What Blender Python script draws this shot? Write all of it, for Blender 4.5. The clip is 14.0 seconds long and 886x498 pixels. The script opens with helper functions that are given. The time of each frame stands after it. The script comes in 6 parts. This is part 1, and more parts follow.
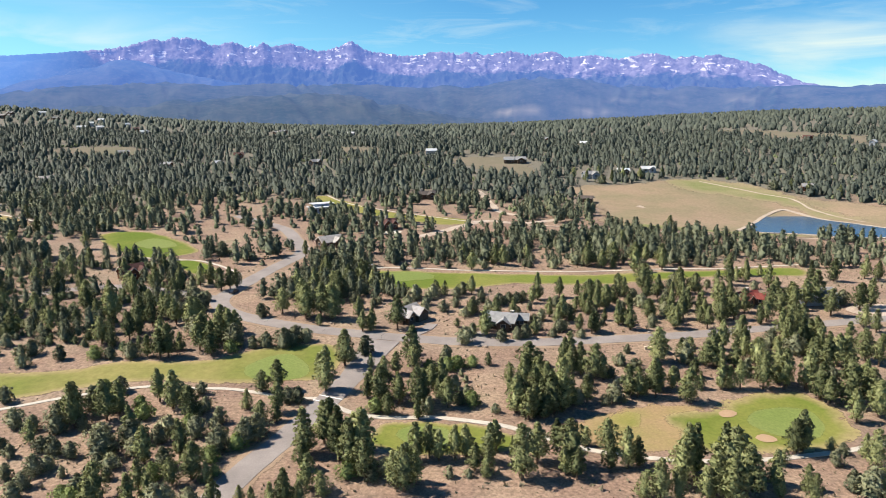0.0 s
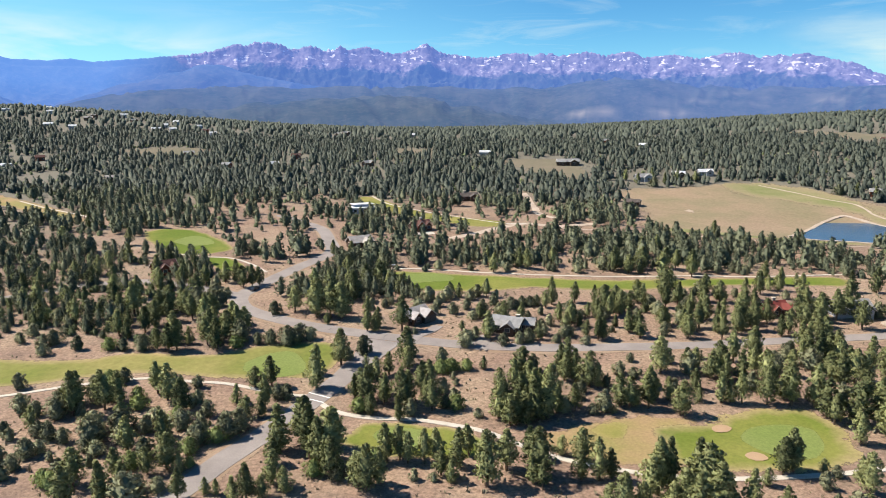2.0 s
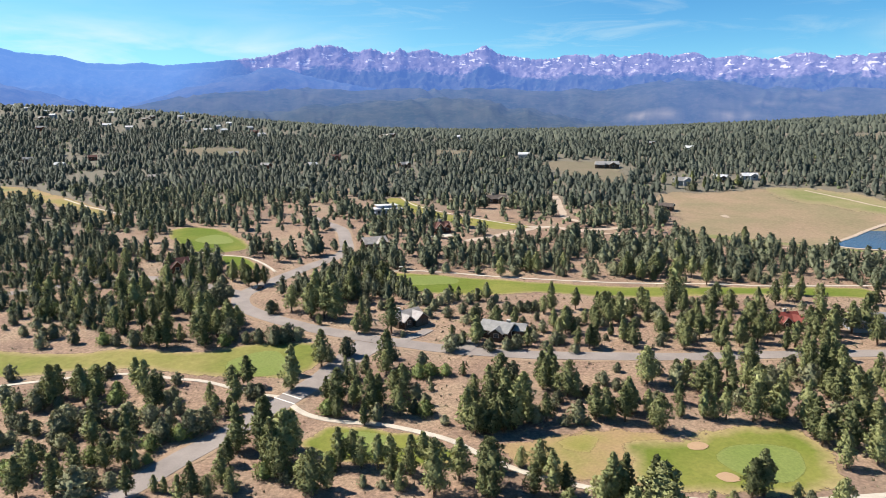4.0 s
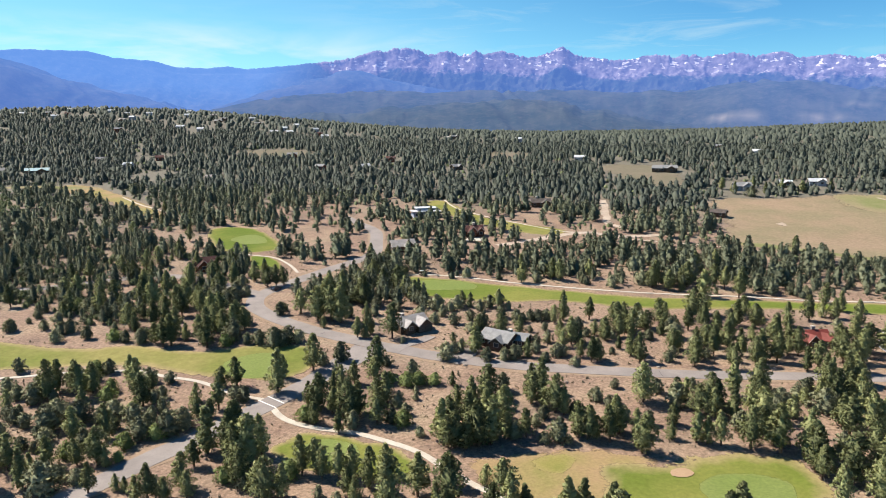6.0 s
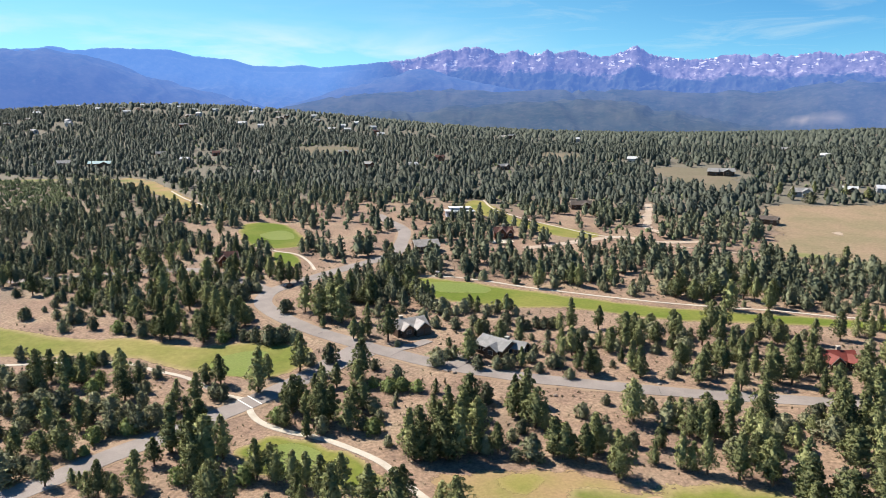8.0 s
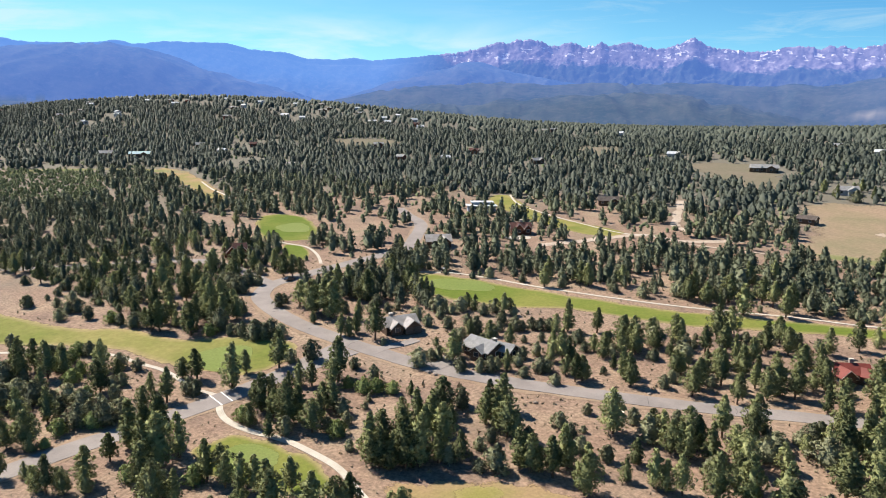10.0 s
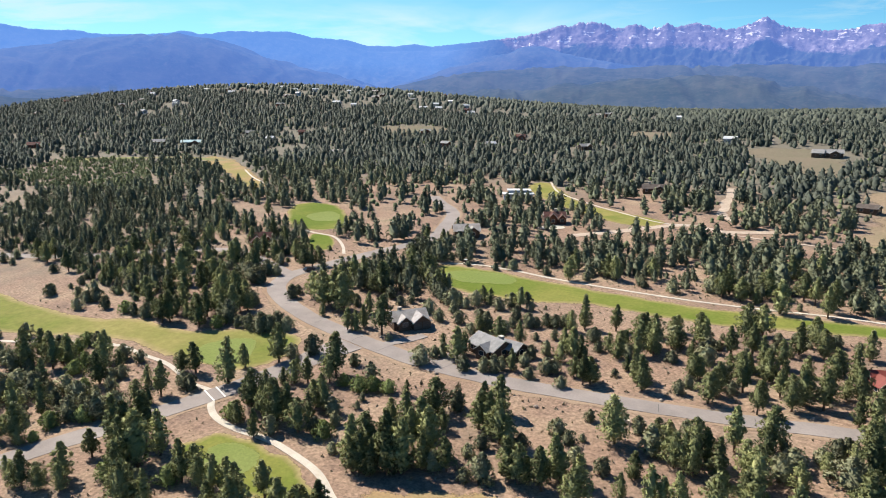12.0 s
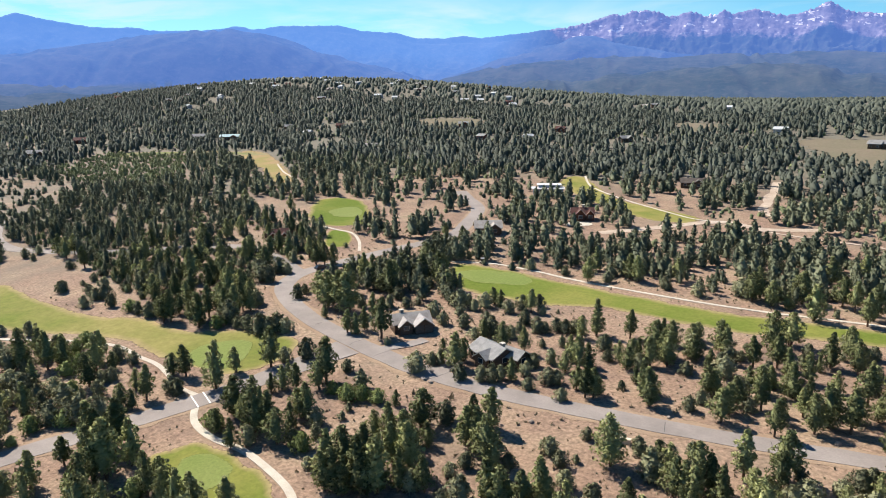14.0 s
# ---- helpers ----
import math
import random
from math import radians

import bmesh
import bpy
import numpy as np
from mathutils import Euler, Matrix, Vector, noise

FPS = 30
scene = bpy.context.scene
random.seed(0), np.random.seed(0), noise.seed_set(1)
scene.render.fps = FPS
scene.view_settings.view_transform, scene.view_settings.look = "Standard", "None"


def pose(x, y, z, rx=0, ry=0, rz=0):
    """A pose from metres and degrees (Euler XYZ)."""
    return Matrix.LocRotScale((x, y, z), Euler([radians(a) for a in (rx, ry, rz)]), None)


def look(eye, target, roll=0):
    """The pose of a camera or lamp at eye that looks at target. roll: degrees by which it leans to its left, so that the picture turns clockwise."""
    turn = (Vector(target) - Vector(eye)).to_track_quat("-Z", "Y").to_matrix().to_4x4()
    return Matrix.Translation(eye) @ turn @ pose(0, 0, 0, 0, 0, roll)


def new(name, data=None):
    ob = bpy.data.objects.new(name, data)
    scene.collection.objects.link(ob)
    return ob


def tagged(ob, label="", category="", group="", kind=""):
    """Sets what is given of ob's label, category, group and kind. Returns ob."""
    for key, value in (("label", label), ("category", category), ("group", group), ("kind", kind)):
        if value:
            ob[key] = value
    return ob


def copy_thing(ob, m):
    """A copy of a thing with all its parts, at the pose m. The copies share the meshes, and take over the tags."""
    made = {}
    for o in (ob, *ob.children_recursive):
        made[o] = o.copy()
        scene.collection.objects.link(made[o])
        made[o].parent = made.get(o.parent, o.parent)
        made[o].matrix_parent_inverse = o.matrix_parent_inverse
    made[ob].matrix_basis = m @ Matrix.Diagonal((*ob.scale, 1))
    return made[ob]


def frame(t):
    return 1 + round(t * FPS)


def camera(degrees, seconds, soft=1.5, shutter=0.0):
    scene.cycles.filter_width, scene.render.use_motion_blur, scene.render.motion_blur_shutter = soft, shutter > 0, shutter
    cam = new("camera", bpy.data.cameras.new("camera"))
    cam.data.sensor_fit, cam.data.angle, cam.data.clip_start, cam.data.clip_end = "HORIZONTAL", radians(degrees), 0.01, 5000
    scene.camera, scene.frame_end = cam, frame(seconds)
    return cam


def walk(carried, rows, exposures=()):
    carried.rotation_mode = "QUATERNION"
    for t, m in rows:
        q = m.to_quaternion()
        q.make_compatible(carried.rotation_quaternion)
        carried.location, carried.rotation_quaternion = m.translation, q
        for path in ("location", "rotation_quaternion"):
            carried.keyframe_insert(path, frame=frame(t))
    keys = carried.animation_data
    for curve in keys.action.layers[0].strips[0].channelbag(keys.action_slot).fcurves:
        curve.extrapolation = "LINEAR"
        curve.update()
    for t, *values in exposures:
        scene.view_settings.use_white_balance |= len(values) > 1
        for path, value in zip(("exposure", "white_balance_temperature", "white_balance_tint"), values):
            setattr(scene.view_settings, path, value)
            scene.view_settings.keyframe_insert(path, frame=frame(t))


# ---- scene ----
cam = camera(63.8, 14.0, soft=0.8)
ROWS = [
    (0, 0.00, -0.00, 72.00, 0.04, -10.61, -0.42),
    (0.5, 5.47, 0.05, 71.95, 1.66, -10.58, -0.47),
    (1, 10.97, 0.29, 71.92, 3.27, -10.53, -0.49),
    (1.5, 16.50, 0.89, 71.86, 4.85, -10.47, -0.50),
    (2, 21.95, 1.99, 71.75, 6.10, -10.43, -0.51),
    (4.5, 48.27, 11.02, 70.98, 12.40, -10.17, -0.44),
    (5, 53.56, 13.52, 70.96, 14.02, -10.12, -0.46),
    (5.5, 58.80, 16.48, 70.98, 15.59, -10.08, -0.46),
    (6, 63.90, 19.72, 70.95, 17.10, -10.03, -0.40),
    (6.5, 68.74, 23.17, 70.89, 18.55, -10.00, -0.28),
    (7, 73.26, 26.72, 70.76, 19.95, -10.02, -0.08),
    (7.5, 77.50, 30.39, 70.54, 21.35, -10.03, 0.05),
    (8, 81.35, 34.12, 70.36, 22.68, -10.08, 0.20),
    (10.5, 97.16, 52.86, 69.84, 28.03, -10.91, 0.37),
    (11, 99.55, 56.70, 69.82, 29.34, -11.23, 0.16),
    (11.5, 101.54, 60.68, 69.85, 30.53, -11.49, 0.00),
    (12, 103.20, 64.72, 69.84, 31.88, -11.74, -0.15),
    (12.5, 104.65, 68.75, 69.82, 33.07, -11.89, -0.36),
    (13, 105.92, 72.77, 69.76, 34.24, -12.02, -0.54),
    (13.5, 107.12, 76.85, 69.68, 34.94, -12.17, -0.69),
    (14, 108.29, 81.02, 69.65, 36.02, -12.31, -0.78),
]
walk(cam, [(t, pose(x, y, z, 90 + pitch, 0, yaw) @ pose(0, 0, 0, 0, 0, roll)) for t, x, y, z, yaw, pitch, roll in ROWS])

# ---- world, sun, exposure ----
SUN_EL, SUN_AZ = 50.0, -82.0  # azimuth clockwise from +y
SUN_STRENGTH, SKY_STRENGTH, EXPOSURE = 5.0, 0.078, 0.80
scene.view_settings.exposure = EXPOSURE


def node(nt, kind, **values):
    n = nt.nodes.new(kind)
    for key, value in values.items():
        if key in n.inputs:
            n.inputs[key].default_value = value
    return n


def make_world():
    w = bpy.data.worlds.new("sky")
    scene.world = w
    w.use_nodes = True
    nt = w.node_tree
    nt.nodes.clear()
    out = nt.nodes.new("ShaderNodeOutputWorld")
    bg = nt.nodes.new("ShaderNodeBackground")
    bg.inputs["Strength"].default_value = SKY_STRENGTH
    sky = nt.nodes.new("ShaderNodeTexSky")
    sky.sky_type, sky.sun_disc = "NISHITA", False
    sky.sun_elevation, sky.sun_rotation = radians(SUN_EL), radians(SUN_AZ)
    sky.altitude, sky.air_density, sky.dust_density, sky.ozone_density = 2500, 1.0, 0.6, 2.5
    # thin streaks of cirrus low over the mountains
    tc = nt.nodes.new("ShaderNodeTexCoord")
    mp = nt.nodes.new("ShaderNodeMapping")
    mp.inputs["Scale"].default_value = (2.2, 2.2, 15.0)
    mp.inputs["Rotation"].default_value = (radians(4), radians(-9), 0)
    nz = node(nt, "ShaderNodeTexNoise", Scale=2.6, Detail=7.0, Roughness=0.62, Distortion=0.7)
    nb = node(nt, "ShaderNodeTexNoise", Scale=1.6, Detail=2.0)
    r1 = nt.nodes.new("ShaderNodeMapRange")
    r1.inputs["From Min"].default_value, r1.inputs["From Max"].default_value = 0.49, 0.70
    r2 = nt.nodes.new("ShaderNodeMapRange")
    r2.inputs["From Min"].default_value, r2.inputs["From Max"].default_value = 0.42, 0.62
    mul = nt.nodes.new("ShaderNodeMath")
    mul.operation = "MULTIPLY"
    sep = nt.nodes.new("ShaderNodeSeparateXYZ")
    r3 = nt.nodes.new("ShaderNodeMapRange")
    r3.inputs["From Min"].default_value, r3.inputs["From Max"].default_value = 0.26, 0.07
    mul2 = nt.nodes.new("ShaderNodeMath")
    mul2.operation = "MULTIPLY"
    mul3 = nt.nodes.new("ShaderNodeMath")
    mul3.operation = "MULTIPLY"
    mul3.inputs[1].default_value = 0.72
    mix = nt.nodes.new("ShaderNodeMix")
    mix.data_type = "RGBA"
    mix.inputs["B"].default_value = (5.8, 6.9, 6.9, 1)
    L = nt.links.new
    L(tc.outputs["Generated"], mp.inputs["Vector"])
    L(mp.outputs["Vector"], nz.inputs["Vector"])
    L(tc.outputs["Generated"], nb.inputs["Vector"])
    L(nz.outputs["Fac"], r1.inputs["Value"])
    L(nb.outputs["Fac"], r2.inputs["Value"])
    L(r1.outputs["Result"], mul.inputs[0])
    L(r2.outputs["Result"], mul.inputs[1])
    L(tc.outputs["Generated"], sep.inputs["Vector"])
    L(sep.outputs["Z"], r3.inputs["Value"])
    L(mul.outputs["Value"], mul2.inputs[0])
    L(r3.outputs["Result"], mul2.inputs[1])
    L(mul2.outputs["Value"], mul3.inputs[0])
    L(mul3.outputs["Value"], mix.inputs["Factor"])
    # a pale bank of cloud low over the crest
    low = nt.nodes.new("ShaderNodeMapRange")
    low.inputs["From Min"].default_value, low.inputs["From Max"].default_value = 0.140, 0.085
    mp2 = nt.nodes.new("ShaderNodeMapping")
    mp2.inputs["Scale"].default_value = (1.5, 1.5, 9.0)
    nc = node(nt, "ShaderNodeTexNoise", Scale=2.3, Detail=6.0, Roughness=0.55, Distortion=0.4)
    r4 = nt.nodes.new("ShaderNodeMapRange")
    r4.inputs["From Min"].default_value, r4.inputs["From Max"].default_value = 0.44, 0.70
    mul4 = nt.nodes.new("ShaderNodeMath")
    mul4.operation = "MULTIPLY"
    bank = nt.nodes.new("ShaderNodeMix")
    bank.data_type = "RGBA"
    bank.inputs["B"].default_value = (6.8, 7.5, 6.7, 1)
    L(sep.outputs["Z"], low.inputs["Value"])
    L(tc.outputs["Generated"], mp2.inputs["Vector"])
    L(mp2.outputs["Vector"], nc.inputs["Vector"])
    L(nc.outputs["Fac"], r4.inputs["Value"])
    # the bank stands at the two ends of the range
    ends = nt.nodes.new("ShaderNodeMath")
    ends.operation = "ADD"
    for k, (lo, hi) in enumerate(((0.30, 0.46), (-0.22, -0.50))):
        e = nt.nodes.new("ShaderNodeMapRange")
        e.inputs["From Min"].default_value, e.inputs["From Max"].default_value = lo, hi
        L(sep.outputs["X"], e.inputs["Value"])
        L(e.outputs["Result"], ends.inputs[k])
    mul6 = nt.nodes.new("ShaderNodeMath")
    mul6.operation = "MULTIPLY"
    L(low.outputs["Result"], mul6.inputs[0])
    L(ends.outputs["Value"], mul6.inputs[1])
    L(mul6.outputs["Value"], mul4.inputs[0])
    L(r4.outputs["Result"], mul4.inputs[1])
    L(mul4.outputs["Value"], bank.inputs["Factor"])
    # the low sky pales towards the sun
    near = nt.nodes.new("ShaderNodeMapRange")
    near.inputs["From Min"].default_value, near.inputs["From Max"].default_value = 0.05, -0.75
    deep = nt.nodes.new("ShaderNodeMapRange")
    deep.inputs["From Min"].default_value, deep.inputs["From Max"].default_value = 0.34, 0.08
    deep.inputs["To Max"].default_value = 0.5
    mul5 = nt.nodes.new("ShaderNodeMath")
    mul5.operation = "MULTIPLY"
    haze = nt.nodes.new("ShaderNodeMix")
    haze.data_type = "RGBA"
    haze.inputs["B"].default_value = (3.9, 7.9, 7.9, 1)
    L(sep.outputs["X"], near.inputs["Value"])
    L(sep.outputs["Z"], deep.inputs["Value"])
    L(near.outputs["Result"], mul5.inputs[0])
    L(deep.outputs["Result"], mul5.inputs[1])
    L(mul5.outputs["Value"], haze.inputs["Factor"])
    hs = nt.nodes.new("ShaderNodeHueSaturation")
    hs.inputs["Saturation"].default_value = 1.25
    L(sky.outputs["Color"], hs.inputs["Color"])
    clear = nt.nodes.new("ShaderNodeMix")
    clear.data_type, clear.blend_type = "RGBA", "MULTIPLY"
    clear.inputs["Factor"].default_value = 1.0
    clear.inputs["B"].default_value = (0.70, 1.04, 1.06, 1)
    L(hs.outputs["Color"], clear.inputs["A"])
    L(clear.outputs["Result"], haze.inputs["A"])
    L(haze.outputs["Result"], mix.inputs["A"])
    L(mix.outputs["Result"], bank.inputs["A"])
    L(bank.outputs["Result"], bg.inputs["Color"])
    L(bg.outputs["Background"], out.inputs["Surface"])


make_world()
sun = new("sun", bpy.data.lights.new("sun", "SUN"))
sun.data.energy, sun.data.angle, sun.data.color = SUN_STRENGTH, radians(0.53), (1.0, 0.93, 0.82)
az, el = radians(SUN_AZ), radians(SUN_EL)
sun.matrix_world = look((0, 0, 0), (-math.sin(az) * math.cos(el), -math.cos(az) * math.cos(el), -math.sin(el)))

# ---- materials ----
def ramp_node(nt, stops):
    r = nt.nodes.new("ShaderNodeValToRGB")
    while len(r.color_ramp.elements) < len(stops):
        r.color_ramp.elements.new(0.5)
    for e, (at, colour) in zip(r.color_ramp.elements, stops):
        e.position, e.color = at, (*colour, 1)
    return r


def material(name, stops, scale=1.0, detail=6.0, fine=12.0, fine_amount=0.35, rough=0.9, bump=0.0, spec=0.2, metal=0.0, stretch=None, random_from="", random_amount=0.0):
    """A weathered surface: broad patches from stops, a finer grain over them, optional relief and a shade that differs from piece to piece."""
    m = bpy.data.materials.new(name)
    m.use_nodes = True
    nt, L = m.node_tree, m.node_tree.links.new
    b = nt.nodes["Principled BSDF"]
    b.inputs["Roughness"].default_value, b.inputs["Metallic"].default_value = rough, metal
    b.inputs["Specular IOR Level"].default_value = spec
    tc = nt.nodes.new("ShaderNodeTexCoord")
    vec = tc.outputs["Object"]
    if stretch:
        mp = nt.nodes.new("ShaderNodeMapping")
        mp.inputs["Scale"].default_value = stretch
        L(vec, mp.inputs["Vector"])
        vec = mp.outputs["Vector"]
    n1 = node(nt, "ShaderNodeTexNoise", Scale=scale, Detail=detail, Roughness=0.6)
    n2 = node(nt, "ShaderNodeTexNoise", Scale=scale * fine, Detail=4.0, Roughness=0.65)
    L(vec, n1.inputs["Vector"])
    L(vec, n2.inputs["Vector"])
    ramp = ramp_node(nt, stops)
    L(n1.outputs["Fac"], ramp.inputs["Fac"])
    grain = nt.nodes.new("ShaderNodeMapRange")
    grain.inputs["From Min"].default_value, grain.inputs["From Max"].default_value = 0.3, 0.7
    grain.inputs["To Min"].default_value, grain.inputs["To Max"].default_value = 1 - fine_amount, 1 + fine_amount
    L(n2.outputs["Fac"], grain.inputs["Value"])
    value = grain.outputs["Result"]
    if random_from:
        src = nt.nodes.new("ShaderNodeObjectInfo" if random_from == "object" else "ShaderNodeNewGeometry")
        rnd = nt.nodes.new("ShaderNodeMapRange")
        rnd.inputs["To Min"].default_value, rnd.inputs["To Max"].default_value = 1 - random_amount, 1 + random_amount
        L(src.outputs["Random" if random_from == "object" else "Random Per Island"], rnd.inputs["Value"])
        mm = nt.nodes.new("ShaderNodeMath")
        mm.operation = "MULTIPLY"
        L(value, mm.inputs[0])
        L(rnd.outputs["Result"], mm.inputs[1])
        value = mm.outputs["Value"]
    mix = nt.nodes.new("ShaderNodeVectorMath")
    mix.operation = "SCALE"
    L(ramp.outputs["Color"], mix.inputs[0])
    L(value, mix.inputs["Scale"])
    L(mix.outputs["Vector"], b.inputs["Base Color"])
    if bump:
        bp = node(nt, "ShaderNodeBump", Strength=0.8, Distance=bump)
        L(n2.outputs["Fac"], bp.inputs["Height"])
        L(bp.outputs["Normal"], b.inputs["Normal"])
    return m


def add_litter(m):
    """Grey-brown needle litter and low brush over the soil under closed woods."""
    nt, L = m.node_tree, m.node_tree.links.new
    b = nt.nodes["Principled BSDF"]
    bare = b.inputs["Base Color"].links[0].from_socket
    at = nt.nodes.new("ShaderNodeAttribute")
    at.attribute_name = "litter"
    tc = nt.nodes.new("ShaderNodeTexCoord")
    nz = node(nt, "ShaderNodeTexNoise", Scale=0.03, Detail=6.0, Roughness=0.65)
    L(tc.outputs["Object"], nz.inputs["Vector"])
    k = nt.nodes.new("ShaderNodeMath")
    k.operation = "MULTIPLY_ADD"
    k.inputs[1].default_value = 1.2
    L(nz.outputs["Fac"], k.inputs[0])
    L(at.outputs["Fac"], k.inputs[2])
    mr = nt.nodes.new("ShaderNodeMapRange")
    mr.inputs["From Min"].default_value, mr.inputs["From Max"].default_value = 0.62, 1.15
    L(k.outputs["Value"], mr.inputs["Value"])
    mix = nt.nodes.new("ShaderNodeMix")
    mix.data_type = "RGBA"
    L(mr.outputs["Result"], mix.inputs["Factor"])
    L(bare, mix.inputs["A"])
    mix.inputs["B"].default_value = (0.150, 0.134, 0.102, 1)
    L(mix.outputs["Result"], b.inputs["Base Color"])


def turf_material(name, inner, outer, dry, scale=0.05):
    """Mown grass that thins out to dry stubble towards its border; 'edge' runs from 0 at the border to 1 well inside."""
    m = bpy.data.materials.new(name)
    m.use_nodes = True
    nt, L = m.node_tree, m.node_tree.links.new
    b = nt.nodes["Principled BSDF"]
    b.inputs["Roughness"].default_value, b.inputs["Specular IOR Level"].default_value = 0.95, 0.1
    tc = nt.nodes.new("ShaderNodeTexCoord")
    at = nt.nodes.new("ShaderNodeAttribute")
    at.attribute_name = "edge"
    n1 = node(nt, "ShaderNodeTexNoise", Scale=scale, Detail=5.0, Roughness=0.6)
    n2 = node(nt, "ShaderNodeTexNoise", Scale=scale * 30, Detail=4.0, Roughness=0.7)
    n3 = node(nt, "ShaderNodeTexNoise", Scale=scale * 3, Detail=5.0, Roughness=0.65)
    for n in (n1, n2, n3):
        L(tc.outputs["Object"], n.inputs["Vector"])
    r1 = ramp_node(nt, [(0.36, inner), (0.62, outer)])
    L(n1.outputs["Fac"], r1.inputs["Fac"])
    add = nt.nodes.new("ShaderNodeMath")
    add.operation = "ADD"
    L(at.outputs["Fac"], add.inputs[0])
    L(n3.outputs["Fac"], add.inputs[1])
    mr = nt.nodes.new("ShaderNodeMapRange")
    mr.inputs["From Min"].default_value, mr.inputs["From Max"].default_value = 0.55, 1.05
    L(add.outputs["Value"], mr.inputs["Value"])
    mix = nt.nodes.new("ShaderNodeMix")
    mix.data_type = "RGBA"
    mix.inputs["A"].default_value = (*dry, 1)
    L(mr.outputs["Result"], mix.inputs["Factor"])
    L(r1.outputs["Color"], mix.inputs["B"])
    gr = nt.nodes.new("ShaderNodeMapRange")
    gr.inputs["From Min"].default_value, gr.inputs["From Max"].default_value = 0.3, 0.7
    gr.inputs["To Min"].default_value, gr.inputs["To Max"].default_value = 0.84, 1.16
    L(n2.outputs["Fac"], gr.inputs["Value"])
    sc = nt.nodes.new("ShaderNodeVectorMath")
    sc.operation = "SCALE"
    L(mix.outputs["Result"], sc.inputs[0])
    L(gr.outputs["Result"], sc.inputs["Scale"])
    L(sc.outputs["Vector"], b.inputs["Base Color"])
    # the sward thins to nothing at its border, in tufts
    thin = nt.nodes.new("ShaderNodeMath")
    thin.operation = "MULTIPLY_ADD"
    thin.inputs[1].default_value = 1.1
    L(n3.outputs["Fac"], thin.inputs[0])
    frayed = nt.nodes.new("ShaderNodeMath")
    frayed.operation = "MULTIPLY_ADD"
    frayed.inputs[1].default_value = 0.45
    L(n2.outputs["Fac"], frayed.inputs[0])
    L(at.outputs["Fac"], frayed.inputs[2])
    L(frayed.outputs["Value"], thin.inputs[2])
    cover = nt.nodes.new("ShaderNodeMapRange")
    cover.inputs["From Min"].default_value, cover.inputs["From Max"].default_value = 0.86, 0.92
    L(thin.outputs["Value"], cover.inputs["Value"])
    bare = nt.nodes.new("ShaderNodeBsdfTransparent")
    ms = nt.nodes.new("ShaderNodeMixShader")
    L(cover.outputs["Result"], ms.inputs["Fac"])
    L(bare.outputs["BSDF"], ms.inputs[1])
    L(b.outputs["BSDF"], ms.inputs[2])
    L(ms.outputs["Shader"], nt.nodes["Material Output"].inputs["Surface"])
    return m


def foliage_material(name, dark, light, attribute=False, tuft=0.28):
    """Leaves whose green differs from tree to tree and from tuft to tuft."""
    m = bpy.data.materials.new(name)
    m.use_nodes = True
    nt, L = m.node_tree, m.node_tree.links.new
    b = nt.nodes["Principled BSDF"]
    b.inputs["Roughness"].default_value, b.inputs["Specular IOR Level"].default_value = 0.75, 0.25
    if attribute:
        src = nt.nodes.new("ShaderNodeAttribute")
        src.attribute_name = "tint"
        tree = src.outputs["Fac"]
    else:
        tree = nt.nodes.new("ShaderNodeObjectInfo").outputs["Random"]
    isl = nt.nodes.new("ShaderNodeNewGeometry")
    a = nt.nodes.new("ShaderNodeMath")
    a.operation = "MULTIPLY_ADD"
    a.inputs[1].default_value = 1 - tuft
    L(tree, a.inputs[0])
    k = nt.nodes.new("ShaderNodeMath")
    k.operation = "MULTIPLY"
    k.inputs[1].default_value = tuft
    L(isl.outputs["Random Per Island"], k.inputs[0])
    L(k.outputs["Value"], a.inputs[2])
    r = ramp_node(nt, [(0.05, dark), (0.95, light)])
    L(a.outputs["Value"], r.inputs["Fac"])
    L(r.outputs["Color"], b.inputs["Base Color"])
    tr = nt.nodes.new("ShaderNodeBsdfTranslucent")
    L(r.outputs["Color"], tr.inputs["Color"])
    ms = nt.nodes.new("ShaderNodeMixShader")
    ms.inputs["Fac"].default_value = 0.13
    L(b.outputs["BSDF"], ms.inputs[1])
    L(tr.outputs["BSDF"], ms.inputs[2])
    L(ms.outputs["Shader"], nt.nodes["Material Output"].inputs["Surface"])
    return m


SOIL = material("dry_soil", [(0.30, (0.170, 0.115, 0.085)), (0.42, (0.226, 0.148, 0.106)), (0.52, (0.258, 0.175, 0.122)), (0.62, (0.284, 0.202, 0.138)), (0.74, (0.204, 0.168, 0.104))], scale=0.045, detail=9, fine=26, fine_amount=0.44, bump=0.25)
add_litter(SOIL)
ASPHALT = material("grey_asphalt", [(0.35, (0.212, 0.182, 0.166)), (0.65, (0.272, 0.235, 0.214))], scale=0.12, fine=25, fine_amount=0.10, rough=0.85)
GRAVEL = material("gravel_shoulder", [(0.35, (0.345, 0.268, 0.205)), (0.65, (0.440, 0.355, 0.280))], scale=0.2, fine=20, fine_amount=0.22)

